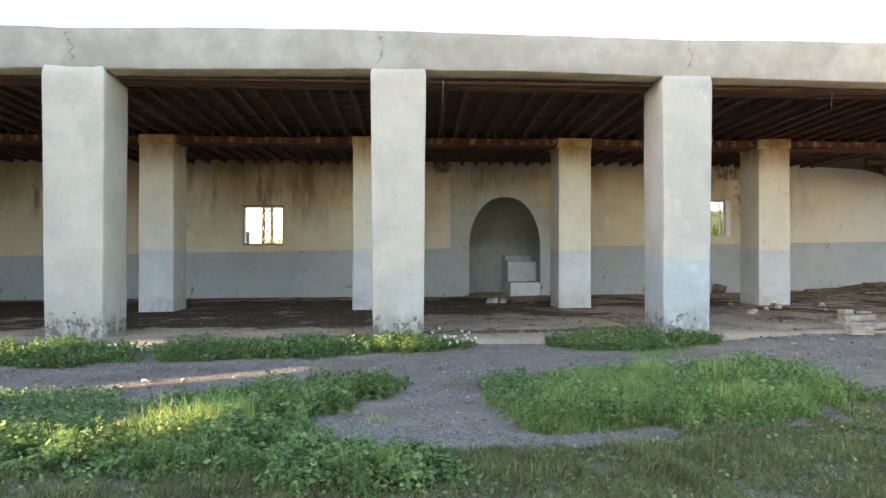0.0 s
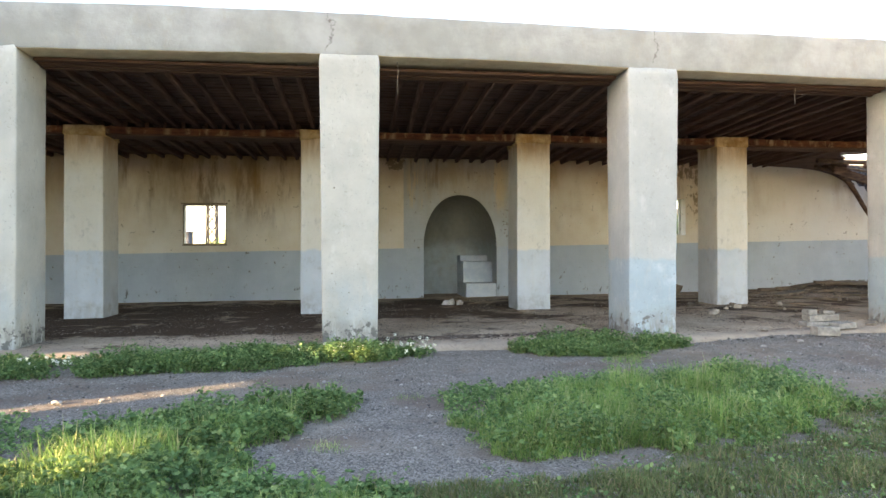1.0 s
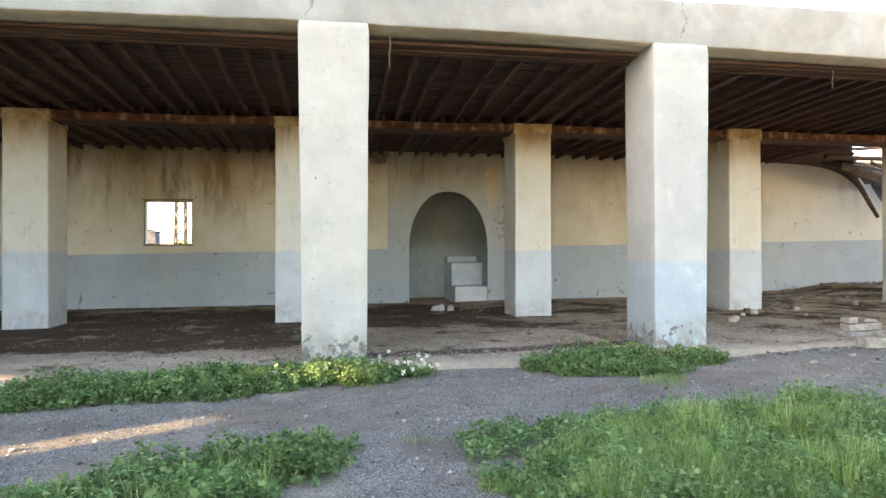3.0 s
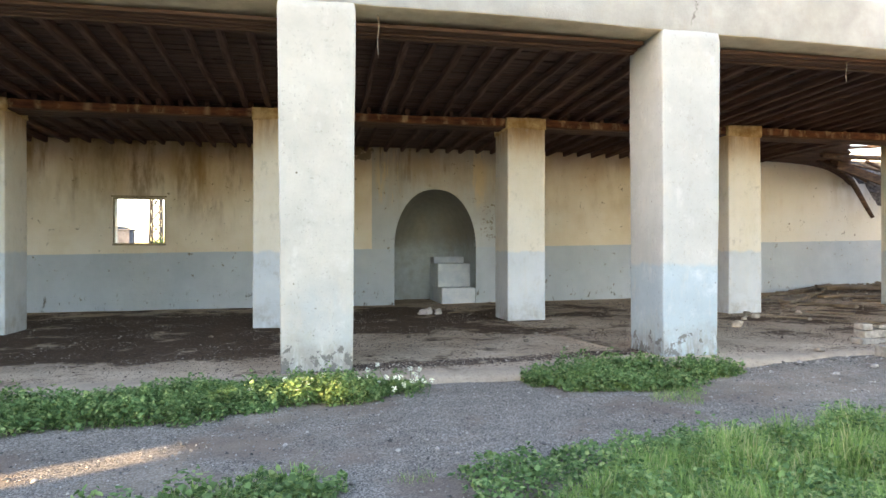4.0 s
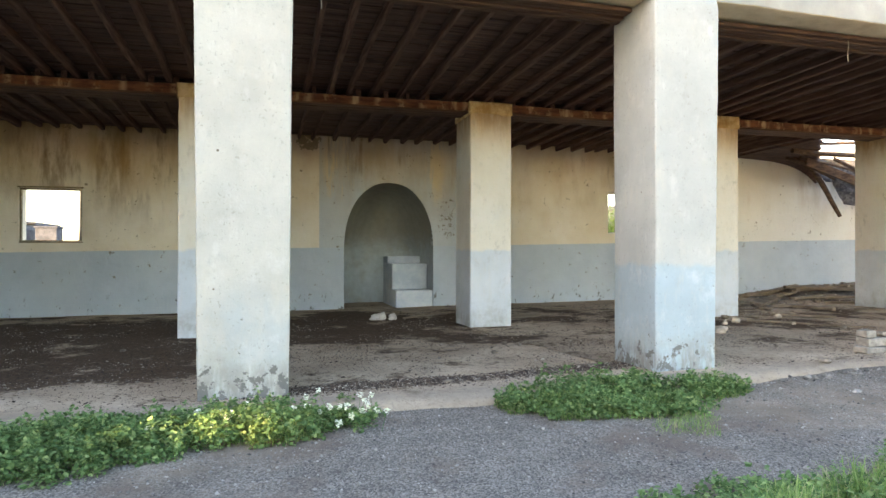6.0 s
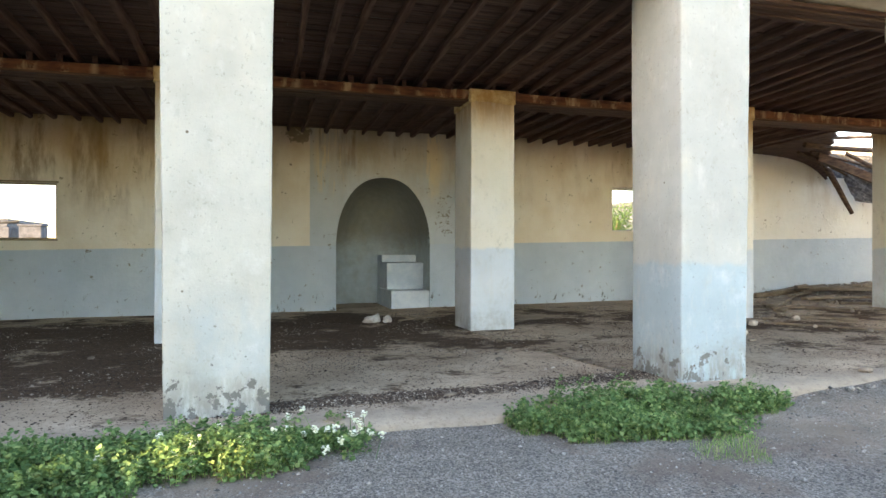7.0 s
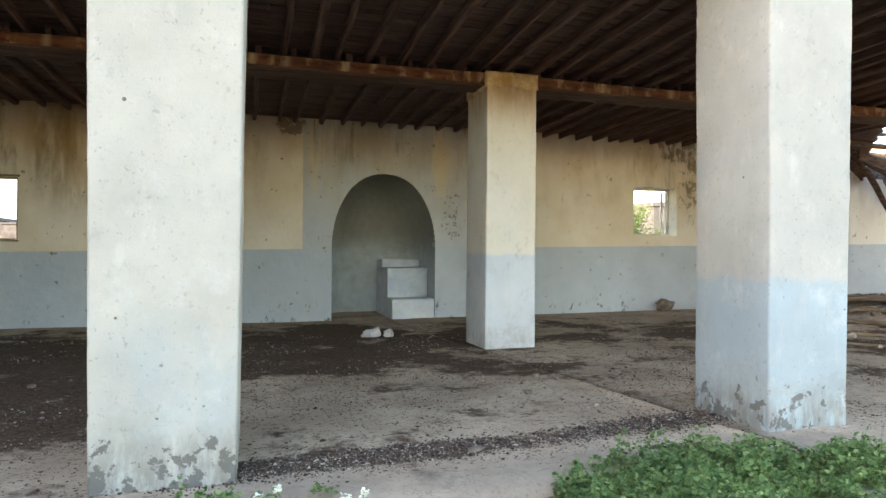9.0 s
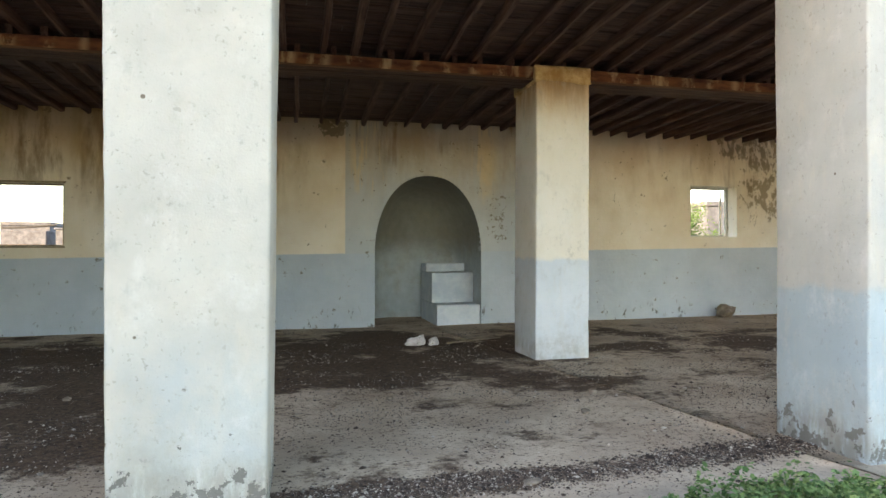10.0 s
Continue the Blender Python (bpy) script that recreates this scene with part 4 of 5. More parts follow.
for x, y, sx, sy, sz in ((9.35, 16.2, 0.16, 0.12, 0.07), (10.2, 15.0, 0.2, 0.13, 0.08), (8.35, 13.95, 0.13, 0.09, 0.06), (8.9, 13.9, 0.17, 0.1, 0.06), (11.4, 14.6, 0.15, 0.12, 0.07), (12.6, 16.1, 0.12, 0.1, 0.07),
                         (9.7, 14.3, 0.1, 0.08, 0.05), (7.6, 14.4, 0.16, 0.1, 0.05), (15.0, 17.0, 0.2, 0.15, 0.1), (13.1, 17.2, 0.13, 0.1, 0.06), (10.9, 17.4, 0.1, 0.08, 0.05), (1.95, 10.08, 0.08, 0.06, 0.02),
                         (3.4, 12.3, 0.06, 0.05, 0.035), (3.0, 11.6, 0.06, 0.06, 0.03), (-1.6, 13.1, 0.06, 0.05, 0.03), (1.4, 12.5, 0.05, 0.04, 0.03), (9.1, 12.1, 0.09, 0.06, 0.04), (6.8, 11.9, 0.08, 0.06, 0.03), (8.3, 9.95, 0.12, 0.1, 0.05), (6.3, 9.75, 0.1, 0.07, 0.04)):
    rock(x, y, floor_z(x, y), sx * 0.75, sy * 0.75, sz * 0.8, random.uniform(0, 180))
rock(9.25, 18.33, floor_z(9.3, 18.3), 0.21, 0.16, 0.16, 20, 0.4, M_ROCK, "rubble_lump", "brown lump of fallen masonry against the wall", "rubble", "")
for x, y, s in ((0.55, 7.15, 0.05), (-0.25, 7.45, 0.045), (0.95, 7.0, 0.04), (2.3, 8.55, 0.035), (5.6, 8.7, 0.08), (6.3, 8.9, 0.1), (5.1, 9.1, 0.06), (6.9, 8.4, 0.07), (-2.6, 6.75, 0.09), (-2.25, 6.85, 0.06), (-1.75, 7.0, 0.045), (7.4, 8.0, 0.1)):
    rock(x, y, ground_z(x, y), s * 0.5, s * 0.4, s * 0.25, random.uniform(0, 180), 0.25, M_PEBBLE, "stone", "small pale stone on the gravel", "stone", "loose stones on the gravel")


def block(x, y, z, lx, ly, lz, turn):
    """A solid cement block with chipped corners."""
    bm = box(-lx / 2, lx / 2, -ly / 2, ly / 2, 0, lz, 0.012, pose(x, y, z, random.uniform(-1.5, 1.5), random.uniform(-1.5, 1.5), turn), 0.01)
    thing("cement_block", bm, M_BLOCK, "chipped pale cement block in a rough heap", "block", "heap of blocks")


bz = floor_z(7.5, 10.2) + 0.012
for a in ((7.37, 10.14, bz, 0.3, 0.2, 0.07, 5), (7.72, 10.2, bz, 0.34, 0.2, 0.07, -4), (7.6, 10.2, bz + 0.074, 0.55, 0.18, 0.1, 2), (7.4, 10.2, bz + 0.178, 0.18, 0.15, 0.075, 8), (7.72, 10.2, bz + 0.178, 0.2, 0.13, 0.05, -9),
          (7.06, 9.4, ground_z(7.06, 9.3) + 0.01, 0.36, 0.17, 0.14, -3), (7.62, 9.72, bz, 0.34, 0.18, 0.085, 6)):
    block(*a)
for x, y, sx, sz in ((6.95, 12.3, 0.14, 0.1), (8.1, 13.35, 0.12, 0.08), (9.3, 13.7, 0.1, 0.07), (7.75, 13.2, 0.07, 0.05), (8.8, 12.8, 0.05, 0.04)):
    rock(x, y, floor_z(x, y), sx * 0.8, sx * 0.55, sz * 0.7, random.uniform(-15, 15), 0.2, M_STONE)
block(14.7, 16.2, floor_z(14.7, 16.2) + 0.01, 0.5, 0.3, 0.22, 10)


def crumple_ball(x, y, s, sz, turn):
    bm = bmesh.new()
    bmesh.ops.create_icosphere(bm, subdivisions=3, radius=1.0)
    for v in bm.verts:
        v.co *= 1 + 0.35 * noise.noise(v.co * 2.2 + Vector((x, y, 0))) + 0.15 * noise.noise(v.co * 6)
        v.co.z = max(v.co.z, -0.6)
    bmesh.ops.transform(bm, matrix=pose(x, y, floor_z(x, y) + sz * 0.6, 0, 0, turn) @ Matrix.Diagonal((s, s * 0.7, sz, 1)), verts=bm.verts)
    thing("crumpled_bag", bm, M_PLASTIC, "crumpled white plastic bag on the floor", "bag", "discarded bags")


crumple_ball(2.28, 16.1, 0.15, 0.075, 10)
crumple_ball(2.55, 16.05, 0.1, 0.075, 50)
crumple_ball(2.38, 16.15, 0.09, 0.09, 80)
thing("stick", pole([(2.75, 16.0, floor_z(3, 16) + 0.025), (3.2, 16.2, floor_z(3, 16) + 0.03), (3.75, 16.5, floor_z(3, 16) + 0.025)], 0.016, 0.01, 6), M_OLD_WOOD, "thin pale stick lying on the floor", "stick")

# threads of torn matting that hang from the boards
for x, y, z0, z1 in ((0.70, 10.14, 4.23, 3.74), (7.25, 10.31, 4.11, 3.78)):
    thing("hanging_rope", pole([(x, y, z0), (x + 0.012, y, (z0 * 2 + z1) / 3), (x - 0.006, y, (z0 + 2 * z1) / 3), (x + 0.004, y, z1)], 0.009, 0.006, 5), M_OLD_WOOD, "frayed pale rope end hanging from the lintel", "rope", "hanging ropes")

# ---- behind the building, seen through the windows ----
def build_tank():
    th = new("water_tank")
    tagged(th, "grey concrete water tank behind the building", "tank")
    part("basin", box(-10.5, -9.55, 39.5, 40.5, -0.1, 2.55, 0.04), M_TANK, th)
    part("rim", box(-10.55, -9.5, 39.44, 40.56, 2.552, 2.64, 0.03), M_TANK, th)
    part("cistern", box(-13.4, -10.95, 39.7, 41.2, -0.1, 2.5, 0.04), M_TANK, th)
    part("pipe", pole([(-13.3, 39.9, 2.62), (-12.0, 39.92, 2.66), (-10.6, 39.95, 2.78)], 0.06, 0.06, 8), M_STEEL, th)


build_tank()


def build_mast(x, y):
    th = new("lattice_mast")
    tagged(th, "grey steel lattice mast behind the building", "mast")
    h, w0, w1 = 9.0, 0.3, 0.2
    legs = [(-1, -1), (1, -1), (1, 1), (-1, 1)]
    for sx, sy in legs:
        part("mast_leg", pole([(x + sx * w0, y + sy * w0, -0.1), (x + sx * w1, y + sy * w1, h)], 0.06, 0.05, 6, 0.0), M_STEEL, th)
    for k in range(12):
        z0, z1 = h * k / 12, h * (k + 1) / 12
        a, b = w0 + (w1 - w0) * k / 12, w0 + (w1 - w0) * (k + 1) / 12
        for i in range(4):
            p, q = legs[i], legs[(i + 1) % 4]
            part("mast_brace", pole([(x + p[0] * a, y + p[1] * a, z0), (x + q[0] * b, y + q[1] * b, z1)], 0.035, 0.035, 5, 0.0), M_STEEL, th)


build_mast(-8.68, 41.5)


def build_tree(x, y, h, spread, seed, leaves=2600, size=0.13):
    rnd = random.Random(seed)
    th = new("tree")
    tagged(th, "small leafy green tree behind the building", "tree", "trees behind")
    bm = pole([(x, y, -0.1), (x + 0.1, y, h * 0.25), (x - 0.05, y + 0.1, h * 0.5)], 0.16, 0.09, 8)
    part("trunk", bm, M_BARK, th)
    tips = []
    for i in range(9):
        a = 2 * math.pi * i / 9 + rnd.uniform(-0.3, 0.3)
        r = spread * rnd.uniform(0.45, 0.9)
        s = (x, y, h * rnd.uniform(0.22, 0.48))
        e = (x + r * math.cos(a), y + r * math.sin(a), h * rnd.uniform(0.45, 0.95))
        mid = tuple((s[k] + e[k]) / 2 + (0.15 if k == 2 else 0) for k in range(3))
        part("limb", pole([s, mid, e], 0.055, 0.02, 6), M_BARK, th)
        tips += [Vector(e), Vector(mid)]
    verts, faces = [], []
    for _ in range(leaves):
        c = tips[rnd.randrange(len(tips))] + Vector((rnd.gauss(0, 1), rnd.gauss(0, 1), rnd.gauss(0, 0.8))) * spread * 0.2
        u = Vector((rnd.gauss(0, 1), rnd.gauss(0, 1), rnd.gauss(0, 1))).normalized()
        w = u.orthogonal().normalized()
        l = size * rnd.uniform(0.6, 1.3)
        i = len(verts)
        verts.extend([c, c + u * l * 0.5 + w * l * 0.3, c + u * l, c + u * l * 0.5 - w * l * 0.3])
        faces.append((i, i + 1, i + 2, i + 3))
    crown = new("crown", mesh_of("crown", verts, faces, M_CROWN))
    crown.parent = th


build_tree(12.8, 25.6, 3.3, 1.25, 4, 11000, 0.075)
build_tree(-7.0, 38.0, 2.7, 1.0, 6, 1500, 0.1)


def build_house(x0, x1, y0, y1, h, label):
    th = new("house")
    tagged(th, label, "house", "houses behind")
    part("wall", box(x0, x1, y0, y1, -0.1, h), M_TANK, th)
    part("roof", box(x0 - 0.12, x1 + 0.12, y0 - 0.12, y1 + 0.12, h + 0.002, h + 0.22, 0.02), M_TANK, th)
    n = max(1, int((x1 - x0) / 3))
    for i in range(n):
        cx = x0 + (i + 0.5) * (x1 - x0) / n
        w = part("window", box(cx - 0.5, cx + 0.5, y0 - 0.03, y0 - 0.003, h * 0.4, h * 0.4 + 1.0), M_STEEL, th)
        part("sill", box(cx - 0.6, cx + 0.6, y0 - 0.1, y0 - 0.003, h * 0.4 - 0.1, h * 0.4 - 0.004), M_PLASTER_OUT, w)


build_house(18.9, 30.0, 33.0, 40.0, 3.7, "low grey rendered house behind the hall")
build_house(-26.0, -15.0, 52.0, 60.0, 3.2, "low pale rendered house far behind")


def build_car(x, y, turn):
    th = new("parked_car")
    th.matrix_world = pose(x, y, 0, 0, 0, turn)
    tagged(th, "dark parked pickup behind the hall", "car")
    part("body", box(-2.2, 2.2, -0.85, 0.85, 0.45, 1.05, 0.1), M_CARPAINT, th)
    part("cabin", box(-0.6, 1.0, -0.78, 0.78, 1.052, 1.65, 0.14), M_CARPAINT, th)
    for sx in (-1.4, 1.4):
        for sy in (-0.88, 0.7):
            bm = bmesh.new()
            bmesh.ops.create_cone(bm, cap_ends=True, segments=20, radius1=0.34, radius2=0.34, depth=0.2, matrix=pose(sx, sy + 0.09, 0.34, 90))
            w = part("wheel", bm, M_RUBBER, th)
            bm = bmesh.new()
            bmesh.ops.create_cone(bm, cap_ends=True, segments=16, radius1=0.18, radius2=0.18, depth=0.215, matrix=pose(sx, sy + 0.09, 0.34, 90))
            part("rim", bm, M_STEEL, w)


build_car(15.9, 28.8, 8)


# ---- an unseen wall added to shade the yard, with holes for sunbeams ----
def build_shade_wall():
    """It stands across the sunlight, behind and to the left of the walk; its holes let thin beams through."""
    S0, S1 = -16.6, -16.0
    rise = math.tan(radians(SUN_EL))
    # holes as (side from, side to, low, high)
    def hole(side0, side1, along0, z0, along1, z1):
        return (side0, side1, z0 + (along0 - S1) * rise, z1 + (along1 - S1) * rise)
    holes = sorted([hole(4.5, 5.1, 0.2, 0.05, 1.1, 0.3), hole(7.0, 7.28, -5.0, 0.0, 3.0, 0.02), hole(7.6, 8.1, 4.0, 0.06, 5.0, 0.165), hole(9.25, 10.2, -0.4, 0.05, 0.2, 0.35)])
    bm = bmesh.new()
    m = Matrix((tuple(WAY) + (0,), tuple(SIDE) + (0,), (0, 0, 1, 0), (0, 0, 0, 1))).transposed()
    # the top steps down to the height that each stretch needs to shade
    tops = [(-6.0, 2.5, 5.2), (2.5, 5.2, 10.2), (5.2, 7.8, 9.6), (7.8, 10.2, 9.1), (10.2, 23.0, 8.4)]
    cuts = []
    for t0, t1, top in tops:
        at = t0
        for a, b, lo, hi in holes:
            a, b = max(a, t0), min(b, t1)
            if a < b:
                cuts += [(at, a, -0.1, top), (a, b, -0.1, lo), (a, b, hi, top)]
                at = b
        cuts.append((at, t1, -0.1, top))
    for a, b, lo, hi in cuts:
        r = add_box(bm, S0, S1, a, b, lo, hi)
        bmesh.ops.transform(bm, matrix=m, verts=r)
    tagged(part("unseen_shade_wall", bm, M_PLASTER_OUT), "unseen rendered wall added to shade the yard, with holes for sunbeams", "wall", kind="structure")


build_shade_wall()


# ---- plants ----
rng = np.random.default_rng(7)


def inside(x, y, shapes):
    """How deep a place lies in any of the ellipses (cx, cy, rx, ry, turn): 1 in the middle, 0 at the edge."""
    best = np.full_like(x, -9.0)
    for cx, cy, rx, ry, turn in shapes:
        c, s = math.cos(radians(turn)), math.sin(radians(turn))
        u, v = (x - cx) * c + (y - cy) * s, -(x - cx) * s + (y - cy) * c
        best = np.maximum(best, 1 - np.sqrt((u / rx) ** 2 + (v / ry) ** 2))
    return best


def scatter(shapes, per_m2, ragged=0.2):
    x0 = min(s[0] - max(s[2], s[3]) for s in shapes); x1 = max(s[0] + max(s[2], s[3]) for s in shapes)
    y0 = min(s[1] - max(s[2], s[3]) for s in shapes); y1 = max(s[1] + max(s[2], s[3]) for s in shapes)
    n = int((x1 - x0) * (y1 - y0) * per_m2)
    x, y = rng.uniform(x0, x1, n), rng.uniform(y0, y1, n)
    d = inside(x, y, shapes)
    wav = np.array([noise.noise(Vector((a * 1.9, b * 1.9, 7))) + 0.8 * noise.noise(Vector((a * 5, b * 5, 2))) + 0.5 * noise.noise(Vector((a * 14, b * 14, 5))) for a, b in zip(x[d > -0.3], y[d > -0.3])])
    x, y, d = x[d > -0.3], y[d > -0.3], d[d > -0.3]
    keep = (d + ragged * wav > rng.uniform(0, 0.14, len(x))) & (y < 9.66)
    return x[keep], y[keep], np.clip(d[keep] + ragged * wav[keep], 0, 1)


def ground_at(x, y):
    return np.array([ground_z(a, b) if b < 9.5 else max(ground_z(a, b), floor_z(a, b)) for a, b in zip(x, y)])


def emit(name, verts, faces, mat, label, category="plants"):
    ob = new(name, mesh_of(name, verts, faces, mat))
    tagged(ob, label, category, kind="stuff")


def blades(shapes, per_m2, h, w, mat, name, label, lean=0.5, ragged=0.2, low=0.2):
    """Thin grass blades in three bends, leaning and curling every way."""
    x, y, d = scatter(shapes, per_m2, ragged)
    n = len(x)
    z = ground_at(x, y)
    tuft = np.array([noise.noise(Vector((a * 2.6, b * 2.6, 11))) + 0.5 * noise.noise(Vector((a * 7, b * 7, 3))) for a, b in zip(x, y)])
    hh = h * (low + (1 - low) * np.clip(d * 2.2, 0, 1) ** 0.8) * rng.uniform(0.3, 1.15, n) * np.clip(1 + 0.9 * tuft, 0.3, 1.7)
    ang, ld = rng.uniform(0, 2 * np.pi, n), rng.uniform(0.15, 1.2, n) * lean
    turn = ang + rng.normal(0, 0.35, n)
    up = hh / np.sqrt(1 + ld ** 2)
    out = up * ld
    f = np.stack([np.cos(ang), np.sin(ang), np.zeros(n)], 1)
    g = np.stack([np.cos(turn), np.sin(turn), np.zeros(n)], 1)
    side = np.stack([-np.sin(ang), np.cos(ang), np.zeros(n)], 1) * (w * rng.uniform(0.5, 1.3, n) * 0.5)[:, None]
    lift = np.array([0.0, 0.0, 1.0])
    base = np.stack([x, y, z - 0.01], 1)
    p1 = base + f * (out * 0.22)[:, None] + lift * (up * 0.5)[:, None]
    p2 = base + f * (out * 0.6)[:, None] + lift * (up * 0.86)[:, None]
    tip = base + (f * 0.6 + g * 0.45)[:, :] * out[:, None] + lift * (up * rng.uniform(0.75, 1.05, n))[:, None]
    v = np.stack([base - side, base + side, p1 + side * 0.9, p1 - side * 0.9, p2 + side * 0.6, p2 - side * 0.6, tip], 1).reshape(-1, 3)
    k = np.arange(n) * 7
    faces = np.stack([k, k + 1, k + 2, k + 3], 1).tolist() + np.stack([k + 3, k + 2, k + 4, k + 5], 1).tolist() + np.stack([k + 5, k + 4, k + 6], 1).tolist()
    emit(name, v.tolist(), faces, mat, label, "grass")


def mallows(shapes, per_m2, h, size, mat, name, label, ragged=0.2):
    """Round, cupped, slightly lobed leaves on thin stalks, leaning every way."""
    x, y, d = scatter(shapes, per_m2, ragged)
    n = len(x)
    z = ground_at(x, y)
    bump = np.array([noise.noise(Vector((a * 2.2, b * 2.2, 21))) + 0.9 * noise.noise(Vector((a * 7, b * 7, 13))) + 0.6 * noise.noise(Vector((a * 19, b * 19, 4))) for a, b in zip(x, y)])
    rise = np.clip(d * 3.2, 0.0, 1.0) ** 0.6
    hh = h * (0.1 + 0.9 * rise) * rng.uniform(0.02, 1.0, n) ** 0.75 * np.clip(1 + 0.85 * bump, 0.3, 2.0)
    r = size * rng.uniform(0.35, 1.0, n) ** 1.3 * 1.25
    az, tilt = rng.uniform(0, 2 * np.pi, n), np.abs(rng.normal(0, 0.8, n))
    nx, ny, nz = np.sin(tilt) * np.cos(az), np.sin(tilt) * np.sin(az), np.cos(tilt)
    nrm = np.stack([nx, ny, nz], 1)
    u = np.stack([-np.sin(az), np.cos(az), np.zeros(n)], 1)
    w = np.cross(nrm, u)
    c = np.stack([x, y, z + hh], 1)
    sides = 5
    ring = []
    for j in range(sides):
        a = 2 * np.pi * j / sides
        q = (r * rng.uniform(0.55, 1.25, n))[:, None]
        ring.append(c + u * math.cos(a) * q + w * math.sin(a) * q + nrm * (r * rng.uniform(0.05, 0.35, n))[:, None])
    v = np.stack([c] + ring, 1).reshape(-1, 3)
    k = np.arange(n) * (sides + 1)
    f = []
    for j in range(sides):
        f += np.stack([k, k + 1 + j, k + 1 + (j + 1) % sides], 1).tolist()
    emit(name, v.tolist(), f, mat, label, "weeds")


STRIP_A = [(-6.6, 8.3, 2.2, 0.7, 0), (-4.5, 8.4, 1.35, 0.72, 6), (-2.5, 8.6, 0.75, 0.52, 0), (-1.5, 8.7, 1.3, 0.52, 4), (0.0, 9.05, 1.25, 0.46, 9), (-1.2, 9.3, 0.8, 0.2, 0)]
STRIP_B = [(2.8, 9.12, 0.62, 0.4, 0), (3.3, 8.95, 0.7, 0.42, -12), (4.3, 9.2, 0.75, 0.24, 4), (3.7, 9.25, 0.6, 0.28, 0), (3.0, 9.36, 0.75, 0.26, 0)]
PATCH_C = [(2.8, 5.65, 1.75, 0.85, 16), (3.9, 6.4, 0.82, 0.5, 32), (1.75, 5.7, 0.9, 0.45, 12), (1.6, 5.1, 0.8, 0.5, 20), (2.8, 6.3, 1.2, 0.45, 14)]
LOW_C = [(1.65, 6.6, 0.75, 0.24, 5), (1.2, 6.4, 0.4, 0.2, 5), (1.55, 6.3, 0.8, 0.28, 8), (2.6, 6.8, 0.8, 0.26, 16)]
PATCH_D = [(-0.85, 5.9, 1.0, 0.42, 24), (-0.35, 6.2, 0.45, 0.32, 10), (-0.8, 5.4, 0.55, 0.36, 30), (-1.4, 5.25, 0.6, 0.45, 10)]
PATCH_E = [(-1.5, 4.4, 1.05, 0.65, 10), (-0.3, 3.85, 0.85, 0.45, -15), (-2.45, 4.6, 0.6, 0.35, 0)]
THIN_E = [(-2.5, 5.5, 0.75, 0.42, 20), (-3.3, 5.9, 0.8, 0.4, 10), (-3.6, 4.9, 0.9, 0.5, 0)]
SPRIGS = [(3.5, 8.4, 0.42, 0.24, 30), (0.6, 6.55, 0.17, 0.09, 0), (3.5, 8.2, 0.2, 0.2, 0), (-0.1, 5.0, 0.15, 0.1, 0), (-0.55, 10.0, 0.12, 0.1, 0)]
NEAR = [(-1.6, 3.7, 2.7, 0.75, 0), (1.2, 3.65, 1.5, 0.7, 0), (3.3, 4.0, 2.6, 0.95, 6), (5.5, 4.7, 2.0, 1.5, 0)]
TUFT = [(-1.45, 4.75, 0.65, 0.38, 8)]

mallows(STRIP_A, 10500, 0.16, 0.018, M_MALLOW, "mallow_strip", "dense low green mallow along the floor's edge", 0.32)
blades(STRIP_A, 1700, 0.17, 0.004, M_GRASS, "grass_strip", "green grass among mallow", 0.9, 0.32)
mallows(STRIP_B, 10500, 0.17, 0.018, M_MALLOW, "mallow_clump", "low green mallow at the pillar's foot", 0.34)
blades(STRIP_B, 4200, 0.18, 0.004, M_GRASS, "grass_clump", "short green grass at the pillar's foot", 1.0, 0.36)
blades(PATCH_C, 7000, 0.25, 0.006, M_GRASS, "meadow_grass", "tall fresh green grass patch", 1.1, 0.34)
mallows(PATCH_C, 3800, 0.19, 0.017, M_MALLOW, "meadow_mallow", "broad green leaves in the grass", 0.34)
mallows(LOW_C, 3800, 0.1, 0.018, M_MALLOW, "creeping_weeds", "low creeping green weeds at the meadow's edge", 0.5)
mallows(PATCH_D, 5200, 0.15, 0.021, M_MALLOW, "weed_patch", "low green weeds on gravel", 0.42)
blades(PATCH_D, 2600, 0.2, 0.005, M_GRASS, "weed_grass", "green grass among weeds", 1.0, 0.42)
mallows(PATCH_E, 5600, 0.13, 0.02, M_MALLOW, "yard_mallow", "low green mallow leaves in the yard", 0.42)
blades(PATCH_E, 4200, 0.17, 0.005, M_GRASS, "yard_grass", "green yard grass", 1.1, 0.42)
mallows(THIN_E, 2400, 0.07, 0.018, M_MALLOW, "thin_weeds", "thin low weeds spreading over the gravel", 0.6)
blades(TUFT, 3000, 0.31, 0.007, M_GRASS, "tall_tuft", "tuft of taller bright grass", 0.9)
blades(SPRIGS, 2200, 0.1, 0.004, M_GRASS, "grass_sprigs", "small sprigs of grass on gravel", 1.2, 0.4)
blades(NEAR, 7500, 0.085, 0.006, M_DRY, "short_grass", "short dull yard grass", 1.9, low=0.45)
blades(NEAR, 3600, 0.06, 0.006, M_STRAW, "dead_grass", "trampled dead grass between green blades", 3.0, low=0.6)
mallows(NEAR, 500, 0.05, 0.014, M_MALLOW, "short_weeds", "small weeds in short grass", 0.5)


